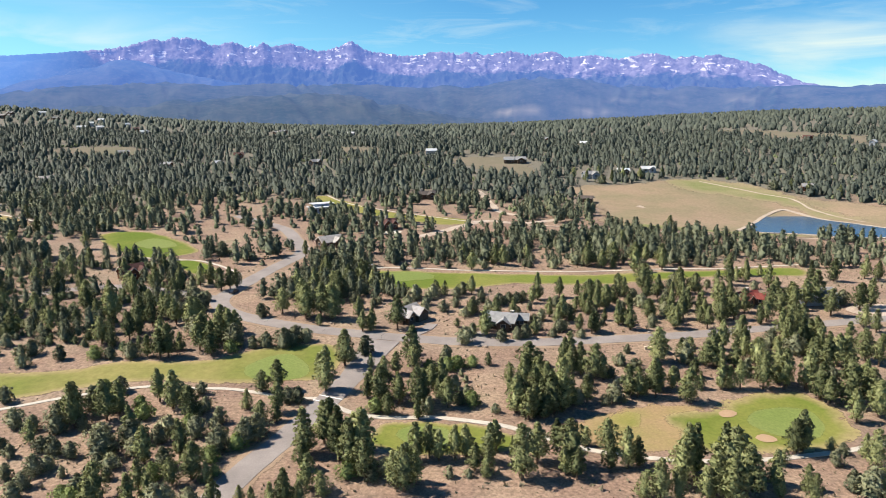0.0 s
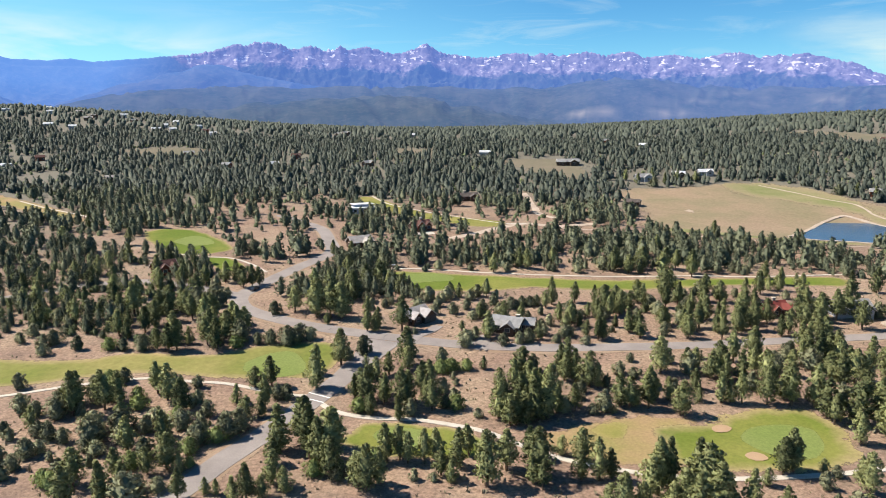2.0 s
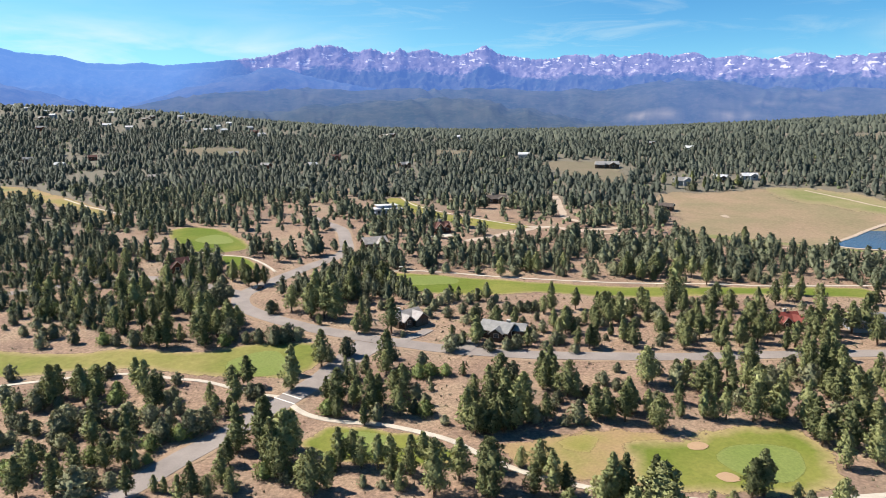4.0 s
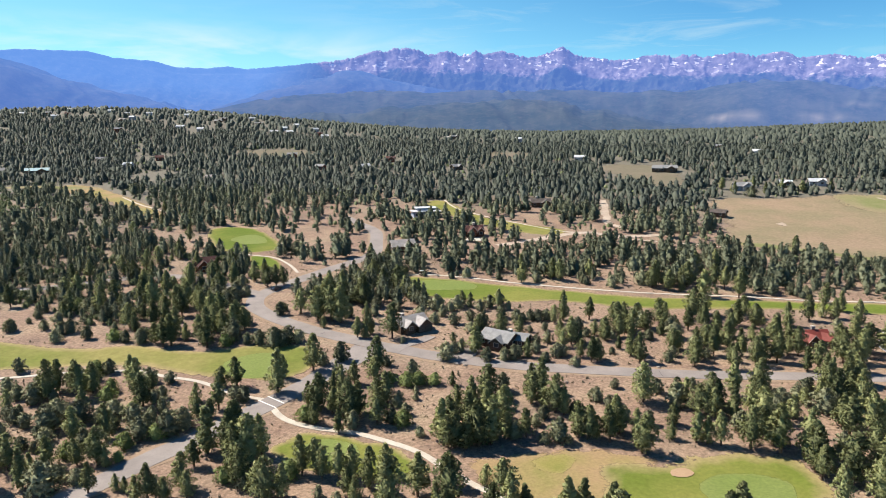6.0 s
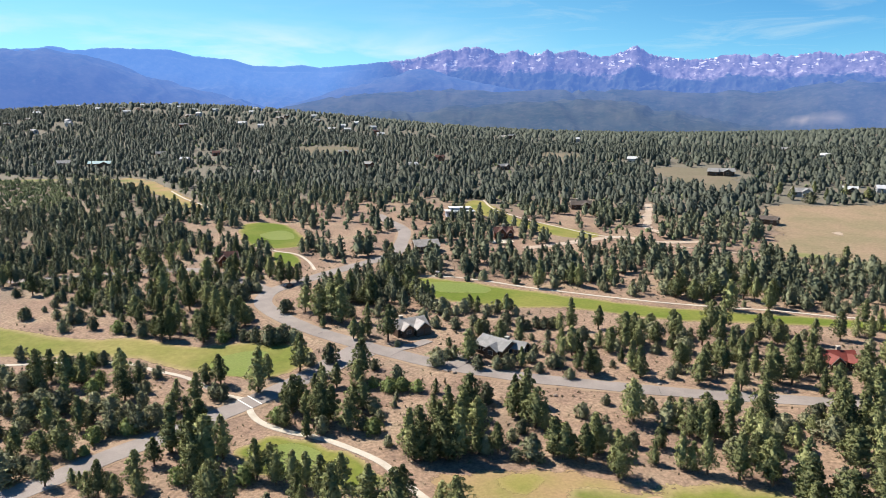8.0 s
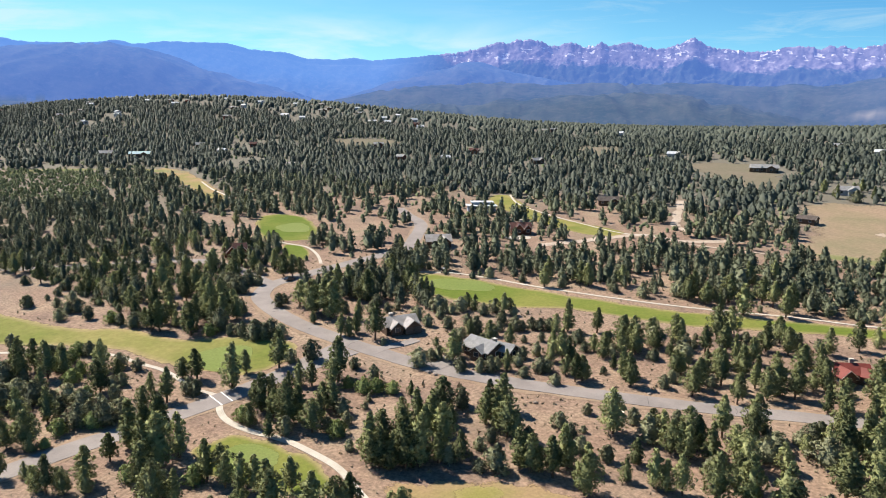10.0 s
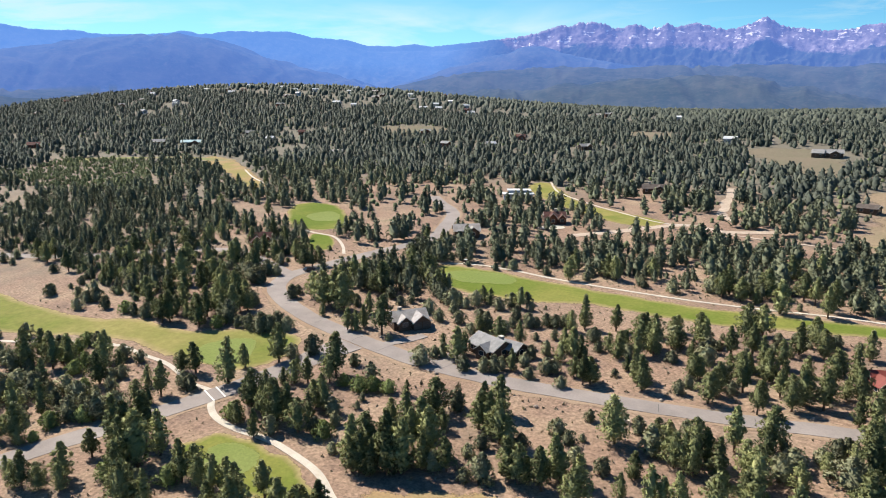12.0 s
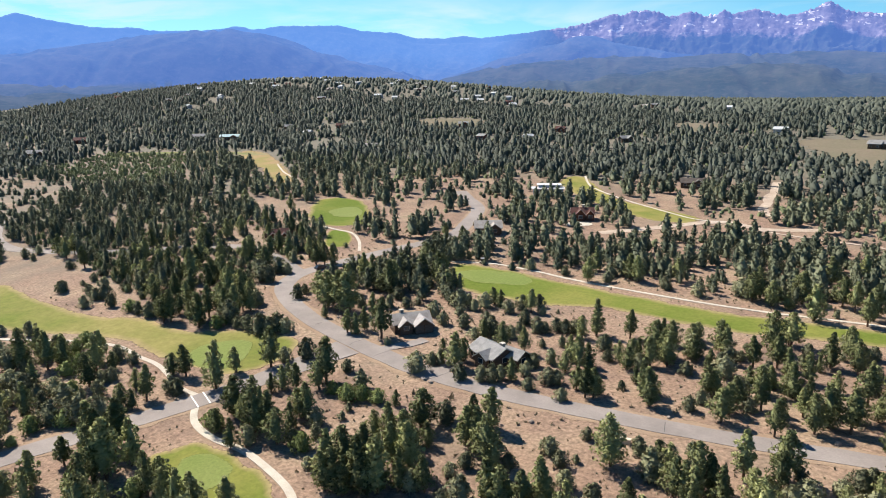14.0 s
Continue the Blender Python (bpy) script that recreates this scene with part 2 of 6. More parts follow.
CONCRETE = material("pale_concrete", [(0.35, (0.41, 0.36, 0.295)), (0.65, (0.50, 0.45, 0.375))], scale=0.3, fine=15, fine_amount=0.12)
SAND = material("bunker_sand", [(0.35, (0.33, 0.215, 0.130)), (0.65, (0.37, 0.25, 0.152))], scale=0.3, fine=12, fine_amount=0.08)
VERGE = turf_material("dusty_verge", (0.250, 0.172, 0.118), (0.300, 0.218, 0.152), (0.262, 0.184, 0.126), scale=0.06)
OLIVETURF = turf_material("olive_turf", (0.112, 0.144, 0.024), (0.250, 0.212, 0.078), (0.31, 0.232, 0.122), scale=0.016)
TURF = turf_material("fairway_turf", (0.104, 0.140, 0.021), (0.186, 0.186, 0.046), (0.31, 0.232, 0.122), scale=0.03)
GREEN = turf_material("putting_turf", (0.150, 0.186, 0.050), (0.174, 0.202, 0.062), (0.178, 0.198, 0.062), scale=0.05)
MEADOWTURF = turf_material("meadow_turf", (0.155, 0.172, 0.062), (0.235, 0.205, 0.105), (0.27, 0.205, 0.130), scale=0.03)
PATCHTURF = turf_material("patchy_turf", (0.150, 0.165, 0.036), (0.235, 0.205, 0.065), (0.27, 0.22, 0.088), scale=0.08)
DRYTURF = turf_material("dry_rough", (0.300, 0.204, 0.108), (0.225, 0.196, 0.070), (0.285, 0.195, 0.110), scale=0.05)
CRUST = turf_material("pale_crust", (0.46, 0.37, 0.30), (0.38, 0.30, 0.23), (0.33, 0.25, 0.18), scale=0.08)
GREYGRASS = turf_material("grey_dry_grass", (0.188, 0.150, 0.108), (0.145, 0.134, 0.086), (0.165, 0.137, 0.098), scale=0.02)
DRYGRASS = turf_material("dry_grass", (0.290, 0.205, 0.138), (0.205, 0.172, 0.100), (0.235, 0.178, 0.118), scale=0.02)
BARK = material("pine_bark", [(0.3, (0.10, 0.065, 0.045)), (0.7, (0.20, 0.13, 0.09))], scale=1.5, fine=6, stretch=(1, 1, 0.25))
PINE = foliage_material("pine_needles", (0.082, 0.094, 0.039), (0.325, 0.334, 0.144), tuft=0.22)
JUNIPER = foliage_material("juniper_leaves", (0.098, 0.103, 0.060), (0.330, 0.326, 0.188), tuft=0.22)
OAK = foliage_material("oak_brush_leaves", (0.13, 0.16, 0.052), (0.28, 0.325, 0.115))
SAGE = foliage_material("sage_leaves", (0.15, 0.125, 0.08), (0.30, 0.25, 0.165), attribute=True)
BRUSH = foliage_material("brush_leaves", (0.105, 0.126, 0.058), (0.205, 0.232, 0.108), attribute=True, tuft=0.25)
# distant pine needles, with some bluish haze mixed into their green
HAZED_PINES = foliage_material("hazed_pine_needles", (0.052, 0.063, 0.050), (0.110, 0.122, 0.090), attribute=True, tuft=0.15)
WOODS = foliage_material("woods_needles", (0.072, 0.085, 0.054), (0.205, 0.214, 0.128), attribute=True, tuft=0.25)

# ---- the land ----
def hill(x, y, cx, cy, h, s):
    return h * np.exp(-((x - cx) ** 2 + (y - cy) ** 2) / (2 * s * s))


def ground(x, y):
    """The height of the land: it climbs gently to wooded hills and breaks off at a rim."""
    x, y = np.asarray(x, float), np.asarray(y, float)
    z = 0.0
    for off in (-16, -8, 0, 8, 16):
        z = z + np.interp(y + off, [-6000, -200, 120, 170, 205, 235, 310, 400, 480, 640, 740, 1000, 1500, 6000],
                          [-60, -20, -4, -0.8, 3, 4.6, 8, 12, 15.5, 26, 33, 38, 40, 40]) / 5
    z = z + hill(x, y, 210, 460, -8, 110) + hill(x, y, -240, 400, 4, 90) + hill(x, y, -971, 1123, 60, 375) + hill(x, y, 848, 1357, 35, 450) + hill(x, y, 80, 165, -1.2, 40)
    basin = np.clip(1.9 - 1.25 * np.hypot((x - 224) / 60, (y - 420) / 46), 0, 1)
    z = z + (5.6 - z) * basin * basin * (3 - 2 * basin)
    far = np.clip((np.hypot(x, y) - 1750) / 600, 0, 1)
    return z - 150 * far * far * (3 - 2 * far)


def mesh_object(name, verts, faces, mat, smooth=False):
    me = bpy.data.meshes.new(name)
    me.from_pydata(verts, [], faces)
    me.materials.append(mat)
    if smooth:
        me.polygons.foreach_set("use_smooth", [True] * len(me.polygons))
    me.update()
    return new(name, me)


def lines_out(core, step, reach, growth=1.09):
    """Grid lines: even steps over the core, then wider and wider."""
    a, b = core
    mid = list(np.arange(a, b + step, step))
    out, s = [mid[-1]], step
    while out[-1] < reach:
        s *= growth
        out.append(out[-1] + s)
    low, s = [mid[0]], step
    while low[-1] > -reach:
        s *= growth
        low.append(low[-1] - s)
    return np.array(low[:0:-1] + mid + out[1:])


gx, gy = lines_out((-240, 260), 4.0, 4900), lines_out((100, 480), 4.0, 4900)
GX, GY = np.meshgrid(gx, gy)
GZ = ground(GX, GY)
cols = len(gx)
land = mesh_object("ground", np.stack([GX, GY, GZ], -1).reshape(-1, 3).tolist(),
                   [(r * cols + c, r * cols + c + 1, (r + 1) * cols + c + 1, (r + 1) * cols + c) for r in range(len(gy) - 1) for c in range(cols - 1)], SOIL, True)
litter = np.clip((GY - 430) / 160, 0, 1) * 0.75 + np.clip((-GX - 150) / 120, 0, 1) * 0.35
land.data.attributes.new("litter", "FLOAT", "POINT").data.foreach_set("value", np.clip(litter, 0, 0.85).astype(np.float32).ravel())
tagged(land, "dry tan and reddish soil with sparse grass under pines", "ground", kind="structure")


def curve(points, step=2.0, closed=False):
    """A smooth line through the given places."""
    p = [np.array(q, float) for q in points]
    n, out = len(p), []
    for i in range(n if closed else n - 1):
        a, b = p[i], p[(i + 1) % n]
        z, c = (p[i - 1], p[(i + 2) % n]) if closed else (p[max(i - 1, 0)], p[min(i + 2, n - 1)])
        k = max(2, int(np.linalg.norm(b - a) / step))
        for t in np.arange(k) / k:
            out.append(0.5 * (2 * a + (b - z) * t + (2 * z - 5 * a + 4 * b - c) * t * t + (3 * a - z - 3 * b + c) * t ** 3))
    if not closed:
        out.append(p[-1])
    return np.array(out)


AVOID = []  # outlines and strips where nothing grows


def strip(name, points, width, lift, mat, label, category, wobble=0.0, step=2.0, across=4, clear=1.0):
    """A road or path laid on the land along a line."""
    c = curve(points, step)
    d = np.gradient(c, axis=0)
    d /= np.linalg.norm(d, axis=1, keepdims=True)
    side = np.stack([-d[:, 1], d[:, 0]], -1)
    width = np.interp(np.linspace(0, 1, len(c)), np.linspace(0, 1, len(width)), width) if isinstance(width, tuple) else np.full(len(c), width)
    verts, faces = [], []
    us = np.concatenate([[-0.5], np.linspace(-0.5, 0.5, across + 1), [0.5]])
    for i, (q, s) in enumerate(zip(c, side)):
        for j, u in enumerate(us):
            w = width[i] + wobble * noise.noise((q[0] * 0.15, q[1] * 0.15, 7.0 * (u > 0)))
            x, y = q + s * u * w
            verts.append((x, y, float(ground(x, y)) + lift - (0.4 if j in (0, across + 2) else 0)))
    m = across + 3
    for i in range(len(c) - 1):
        for j in range(across + 2):
            faces.append((i * m + j, (i + 1) * m + j, (i + 1) * m + j + 1, i * m + j + 1))
    ob = mesh_object(name, verts, [f[::-1] for f in faces], mat)
    ob.data.attributes.new("edge", "FLOAT", "POINT").data.foreach_set("value", np.tile(np.clip((0.5 - np.abs(us)) * 4, 0, 1), len(c)).astype(np.float32))
    AVOID.append(("line", c, width.max() / 2 + clear))
    return tagged(ob, label, category, kind="structure")


def inside(poly, x, y):
    """Which of the places lie inside the closed outline, and how far from its border."""
    x, y = np.asarray(x, float), np.asarray(y, float)
    ax, ay = poly[:, 0], poly[:, 1]
    bx, by = np.roll(ax, -1), np.roll(ay, -1)
    odd = np.zeros(x.shape, bool)
    dist = np.full(x.shape, 1e9)
    for x0, y0, x1, y1 in zip(ax, ay, bx, by):
        hit = ((y0 > y) != (y1 > y)) & (x < (x1 - x0) * (y - y0) / (y1 - y0 + 1e-12) + x0)
        odd ^= hit
        t = np.clip(((x - x0) * (x1 - x0) + (y - y0) * (y1 - y0)) / ((x1 - x0) ** 2 + (y1 - y0) ** 2 + 1e-12), 0, 1)
        dist = np.minimum(dist, np.hypot(x - x0 - t * (x1 - x0), y - y0 - t * (y1 - y0)))
    return odd, dist


def patch(name, outline, lift, mat, label, category, fade=6.0, cell=2.0, ragged=1.2, clear=0.5, avoid=True):
    """A piece of turf, sand or water laid on the land, cut to a smooth outline."""
    poly = curve(outline, 1.2 if cell < 3 else 3.0, True)
    mid = poly.mean(0)
    wob = np.array([ragged * noise.noise((q[0] * 0.12, q[1] * 0.12, 3.0)) for q in poly])
    poly = poly + (poly - mid) / np.linalg.norm(poly - mid, axis=1, keepdims=True) * wob[:, None]
    x0, y0 = poly.min(0) - cell
    x1, y1 = poly.max(0) + cell
    xs, ys = np.arange(x0, x1 + cell, cell), np.arange(y0, y1 + cell, cell)
    bm = bmesh.new()
    rim = [bm.verts.new((*q, 0)) for q in poly]
    for i in range(len(rim)):
        bm.edges.new((rim[i], rim[(i + 1) % len(rim)]))
    bmesh.ops.triangle_fill(bm, edges=bm.edges[:], use_beauty=True, use_dissolve=False)
    for v in xs:
        bmesh.ops.bisect_plane(bm, geom=bm.verts[:] + bm.edges[:] + bm.faces[:], plane_co=(v, 0, 0), plane_no=(1, 0, 0))
    for v in ys:
        bmesh.ops.bisect_plane(bm, geom=bm.verts[:] + bm.edges[:] + bm.faces[:], plane_co=(0, v, 0), plane_no=(0, 1, 0))
    co = np.array([v.co[:2] for v in bm.verts])
    _, dist = inside(poly, co[:, 0], co[:, 1])
    zz = ground(co[:, 0], co[:, 1]) + lift
    for v, z in zip(bm.verts, zz):
        v.co.z = z
    bmesh.ops.recalc_face_normals(bm, faces=bm.faces[:])
    if bm.faces and sum(f.normal.z for f in bm.faces) < 0:
        bmesh.ops.reverse_faces(bm, faces=bm.faces[:])
    me = bpy.data.meshes.new(name)
    bm.to_mesh(me)
    bm.free()
    a = me.attributes.new("edge", "FLOAT", "POINT")
    a.data.foreach_set("value", np.clip(dist / fade, 0, 1).astype(np.float32))
    me.materials.append(mat)
    me.polygons.foreach_set("use_smooth", [True] * len(me.polygons))
    if avoid:
        AVOID.append(("area", poly, clear))
    return tagged(new(name, me), label, category, kind="structure")


# ---- roads ----
MAIN = [(165, 233.9), (132, 226.9), (104, 221.9), (79, 216.8), (57, 213.6), (30, 210.5), (8.5, 210.5), (-8, 213), (-27, 217.5), (-45, 223), (-63, 231.5), (-76, 241), (-82, 254), (-80, 268), (-74, 294), (-66, 325), (-74, 352), (-86, 379), (-105, 398), (-120, 413)]
SIDE = [(-19, 212), (-22, 200), (-25.5, 187), (-31, 171), (-37.5, 154), (-42, 143), (-46.5, 130), (-52, 112)]
strip("road_shoulder", MAIN, (8.5, 8.5, 9.0, 10.0, 10.5, 10.5, 10.5), 0.05, VERGE, "pale gravel verge along the asphalt road", "verge", wobble=3.0, clear=-1)
strip("road", MAIN, (5.2, 5.2, 5.7, 6.4, 6.8, 6.8, 6.8), 0.13, ASPHALT, "worn grey asphalt road with sealed cracks", "road", clear=1.2, wobble=0.5)
strip("side_road_shoulder", SIDE, 9.5, 0.07, VERGE, "dusty gravel verge along the side road", "verge", wobble=3.0, clear=-1)
strip("side_road", SIDE, (11.0, 6.8, 6.6, 6.6, 6.6), 0.15, ASPHALT, "worn grey asphalt side road", "road", clear=1.0, wobble=0.4)
strip("gravel_drive", [(-13, 362), (-1, 376), (10, 392), (26, 409), (45, 404), (70, 420)], 5.5, 0.12, GRAVEL, "pale gravel drive between dry meadows", "drive", wobble=1.0)

strip("dirt_road", [(25.5, 518.1), (28.5, 498.9), (30.4, 478.0), (32.9, 459.3), (35.2, 441.2), (44.0, 430.8)], 4.6, 0.12, GRAVEL, "pale dirt road climbing between pines", "dirt road", wobble=2.5, clear=1.5)
strip("lane", [(-300, 245), (-262, 226), (-232, 219), (-214, 222), (-194, 229), (-172, 243), (-150, 262), (-128, 270), (-100, 262), (-84, 255)], 5.5, 0.1, ASPHALT, "grey lane between pines and dry grass", "lane", wobble=0.8)

# ---- golf course ----
patch("fairway", [(-176, 192), (-147, 191), (-113, 191), (-95, 198), (-79, 198), (-66, 201), (-52, 208), (-36, 209), (-29.5, 201), (-32, 186), (-46, 184), (-61, 182.5), (-84, 184), (-99, 180), (-116, 173), (-150, 168), (-185, 172)], 0.08, OLIVETURF, "mown green and straw-coloured golf fairway", "fairway")
patch("putting_green", [(-57, 192), (-53, 199), (-46, 202), (-40, 196), (-37.5, 188), (-44, 184.5), (-53, 186)], 0.14, GREEN, "smooth light green putting green", "putting green", fade=1.5, ragged=0.5)
patch("fairway", [(-18.5, 152.5), (-17.5, 156.6), (-15, 160.7), (-8.4, 163.2), (4, 161.8), (13.5, 158.6), (20.5, 154), (18.2, 149.8), (6.6, 147), (-3.8, 146.5), (-12, 148)], 0.08, TURF, "mown green tee surround with straw border", "fairway", fade=4)
patch("putting_green", [(-11.4, 154.5), (-11.4, 158), (-6.9, 160.6), (-0.5, 159.6), (2.6, 155.6), (0.8, 151), (-5.5, 150)], 0.14, GREEN, "small smooth light green", "putting green", fade=1.5, ragged=0.4)
patch("rough", [(26, 160), (32, 163.5), (42, 169), (55, 172), (66, 171), (60, 160), (58, 147.5), (52, 147.5), (43, 148), (35, 149)], 0.06, DRYTURF, "dry straw-coloured rough with green streaks", "rough", fade=7)
patch("fairway", [(39, 164), (44.7, 168), (49, 166.5), (47, 160), (42, 160.5)], 0.1, PATCHTURF, "small green patch in the dry rough", "fairway", fade=4)
patch("fairway", [(54, 166), (61, 169.5), (68, 171), (75, 176.5), (91, 180), (97, 176), (100, 164), (98.5, 156), (90, 150), (74, 147.2), (60, 147.2), (55, 150), (55, 158)], 0.09, TURF, "mown green golf green surround", "fairway", fade=9)
patch("putting_green", [(73.9, 163.4), (78, 168.4), (86, 170.6), (92, 168), (91.5, 160.9), (87.2, 155), (80.8, 154), (76, 158.4)], 0.14, GREEN, "smooth light green putting green", "putting green", fade=1.5, ragged=0.5)
patch("bunker", [(72.6, 155.2), (74.8, 157), (77.0, 156.0), (77.2, 154.0), (74.2, 153.2)], 0.2, SAND, "shallow bunker of pinkish sand", "bunker", fade=1, ragged=0.4, cell=1)
patch("bunker", [(68.6, 167.6), (71.2, 169.0), (73.2, 167.6), (71.6, 165.6), (68.8, 165.4)], 0.2, SAND, "shallow bunker of tan sand", "bunker", fade=1, ragged=0.4, cell=1)
patch("fairway", [(-40, 291), (-26, 295.5), (5, 292), (45, 289), (75, 291), (110, 297), (150, 304), (150, 288), (111, 285), (65, 273.5), (28, 273), (9, 267), (-18, 267), (-32, 275)], 0.08, TURF, "long mown green fairway with dry margin", "fairway")
patch("putting_green", [(-33, 282), (-27, 290), (-13, 292), (-4, 288), (-6, 281), (-20, 277)], 0.14, GREEN, "smooth light green putting green", "putting green", fade=2)
patch("fairway", [(-171, 347), (-169, 365), (-145, 361), (-115, 330), (-121, 316), (-140, 315)], 0.08, TURF, "round mown green among pines", "fairway")
patch("putting_green", [(-150, 338), (-146, 350), (-136, 348), (-128, 336), (-138, 330)], 0.14, GREEN, "smooth light green putting green", "putting green", fade=2)
patch("fairway", [(-120, 309), (-108, 309), (-94, 293), (-100, 287), (-110, 294)], 0.08, TURF, "small mown tee among pines", "fairway", fade=3)
patch("fairway", [(-413, 495), (-375, 492), (-297, 440), (-226, 385), (-225, 372), (-262, 392), (-302, 421), (-360, 450)], 0.08, DRYTURF, "dry yellow and green fairway among pines", "fairway", fade=10)
patch("fairway", [(-88, 474), (-80, 490), (-35, 436), (11, 415), (14, 401), (-4, 396), (-40, 419), (-70, 446)], 0.08, PATCHTURF, "narrow green and dry fairway", "fairway", fade=8)
patch("fairway", [(-506, 410), (-519, 445), (-470, 474), (-430, 490), (-369, 492), (-380, 478), (-440, 474), (-470, 456), (-490, 436)], 0.08, MEADOWTURF, "pale dry fairway on a brushy slope", "fairway", fade=8, cell=6)
patch("meadow", [(-120, 782), (-75, 792), (-60, 730), (-95, 720)], 0.08, GREYGRASS, "small pale meadow in the far woods", "meadow", fade=14, cell=6, ragged=11)
patch("meadow", [(5, 680), (70, 680), (80, 573), (45, 588)], 0.08, GREYGRASS, "tan clearing in the far woods", "meadow", fade=14, cell=6, ragged=11)
patch("meadow", [(95, 540), (139, 556), (190, 577), (230, 556), (255, 512), (300, 450), (300, 380), (234, 366), (189, 378), (132, 391), (92, 404), (100, 470)], 0.08, DRYGRASS, "wide dry tan meadow with faint green streaks", "meadow", fade=25, cell=6)

patch("meadow", [(316, 929), (351, 872), (392, 804), (432, 737), (471, 806), (432, 890), (384, 957)], 0.08, GREYGRASS, "long tan clearing in the far woods", "meadow", fade=14, cell=6, ragged=11)
patch("meadow", [(-392, 705), (-334, 672), (-294, 708), (-323, 749), (-366, 737)], 0.08, GREYGRASS, "grey-tan clearing in the far woods", "meadow", fade=14, cell=6, ragged=11)

CART = [(-29.5, 172.3), (-26.3, 169.0), (-22.4, 166.4), (-17.5, 164.8), (-11, 164.1), (-3.6, 164.4), (5, 162.9), (14.9, 160), (23.5, 154.6), (33, 149.5), (43, 146.7), (56, 145), (71, 145.8), (89, 149), (97, 151), (112, 155)]
strip("cart_path", CART, 1.65, 0.13, CONCRETE, "pale concrete golf cart path", "cart path", across=2)
strip("cart_path", [(-33, 174.5), (-41, 175), (-50, 178), (-58, 180), (-68, 180.5), (-80, 181.5), (-96, 177), (-112.5, 169.5), (-135, 160)], 1.3, 0.13, CONCRETE, "pale concrete golf cart path", "cart path", across=2)
strip("cart_path", [(-50, 290), (-38, 295.5), (-26, 299), (-9, 298), (10, 295), (43, 293.5), (67, 294.5), (97, 299), (118, 300), (160, 309)], 1.3, 0.13, CONCRETE, "pale concrete golf cart path", "cart path", across=2)
strip("cart_path", [(-135, 314), (-120, 311), (-108, 309.5), (-95, 300), (-84, 288)], 1.3, 0.13, CONCRETE, "pale concrete golf cart path", "cart path", across=2)
strip("cart_path", [(-80, 492), (-62, 462), (-35, 438), (-8, 420), (14, 408), (27, 410)], 1.3, 0.13, CONCRETE, "pale concrete golf cart path", "cart path", across=2)
strip("cart_path", [(-310, 445), (-270, 415), (-224, 386), (-219, 366)], 1.3, 0.13, CONCRETE, "pale concrete golf cart path", "cart path", across=2)
strip("cart_path", [(27, 410), (45, 400), (66, 397), (89, 396), (140, 386), (200, 374), (260, 362)], 1.9, 0.19, GRAVEL, "pale sandy track along the meadow", "track", across=2)

patch("meadow", [(176, 575), (208, 576), (233, 559), (254, 518), (255, 479), (269, 444), (251, 438), (238, 454), (234, 476), (220, 496), (200, 516), (178, 538)], 0.14, MEADOWTURF, "greenish strip of grass along the dry meadow", "meadow", fade=26, cell=6)
strip("track", [(204, 566), (222, 540), (234, 519), (246, 501), (246, 477), (252, 460), (260, 435)], 1.8, 0.2, GRAVEL, "pale worn track through the meadow grass", "track", across=2, wobble=0.6)
patch("meadow", [(100, 405), (135, 394), (190, 381), (200, 388), (150, 403), (110, 416)], 0.14, MEADOWTURF, "greenish strip of grass beside the track", "meadow", fade=7, cell=4)
patch("salt_pan", [(129, 477), (134, 481), (137, 476), (136, 470), (131, 468), (130, 472)], 0.16, CRUST, "small pale bare patch in the meadow", "bare patch", fade=7, cell=1.5, ragged=2.0)
WATER = bpy.data.materials.new("pond_water")
WATER.use_nodes = True
_b = WATER.node_tree.nodes["Principled BSDF"]
_b.inputs["Base Color"].default_value, _b.inputs["Roughness"].default_value = (0.05, 0.085, 0.13, 1), 0.22
_n = node(WATER.node_tree, "ShaderNodeTexNoise", Scale=0.8, Detail=4.0)
_p = node(WATER.node_tree, "ShaderNodeBump", Strength=0.15, Distance=0.1)
_t = WATER.node_tree.nodes.new("ShaderNodeTexCoord")
WATER.node_tree.links.new(_t.outputs["Object"], _n.inputs["Vector"])
WATER.node_tree.links.new(_n.outputs["Fac"], _p.inputs["Height"])
WATER.node_tree.links.new(_p.outputs["Normal"], _b.inputs["Normal"])
POND = [(171, 404), (190, 429), (210, 458), (227, 472), (236, 459), (240, 441), (247, 429), (255, 413), (262, 397), (258, 380), (237, 376), (217, 378), (207, 386), (195, 392), (180, 396)]
water = patch("pond_water", POND, 0.3, WATER, "still dark blue pond water", "pond", fade=1, cell=6)
level = 5.95
bank = [(224 + (x - 224) * 1.035, 420 + (y - 420) * 1.04) for x, y in POND]
strip("pond_bank", bank + bank[:1], 2.6, 0.5, GRAVEL, "pale gravel bank round the pond", "bank", wobble=1.0, clear=0.5)
for v in water.data.vertices:
    v.co.z = level

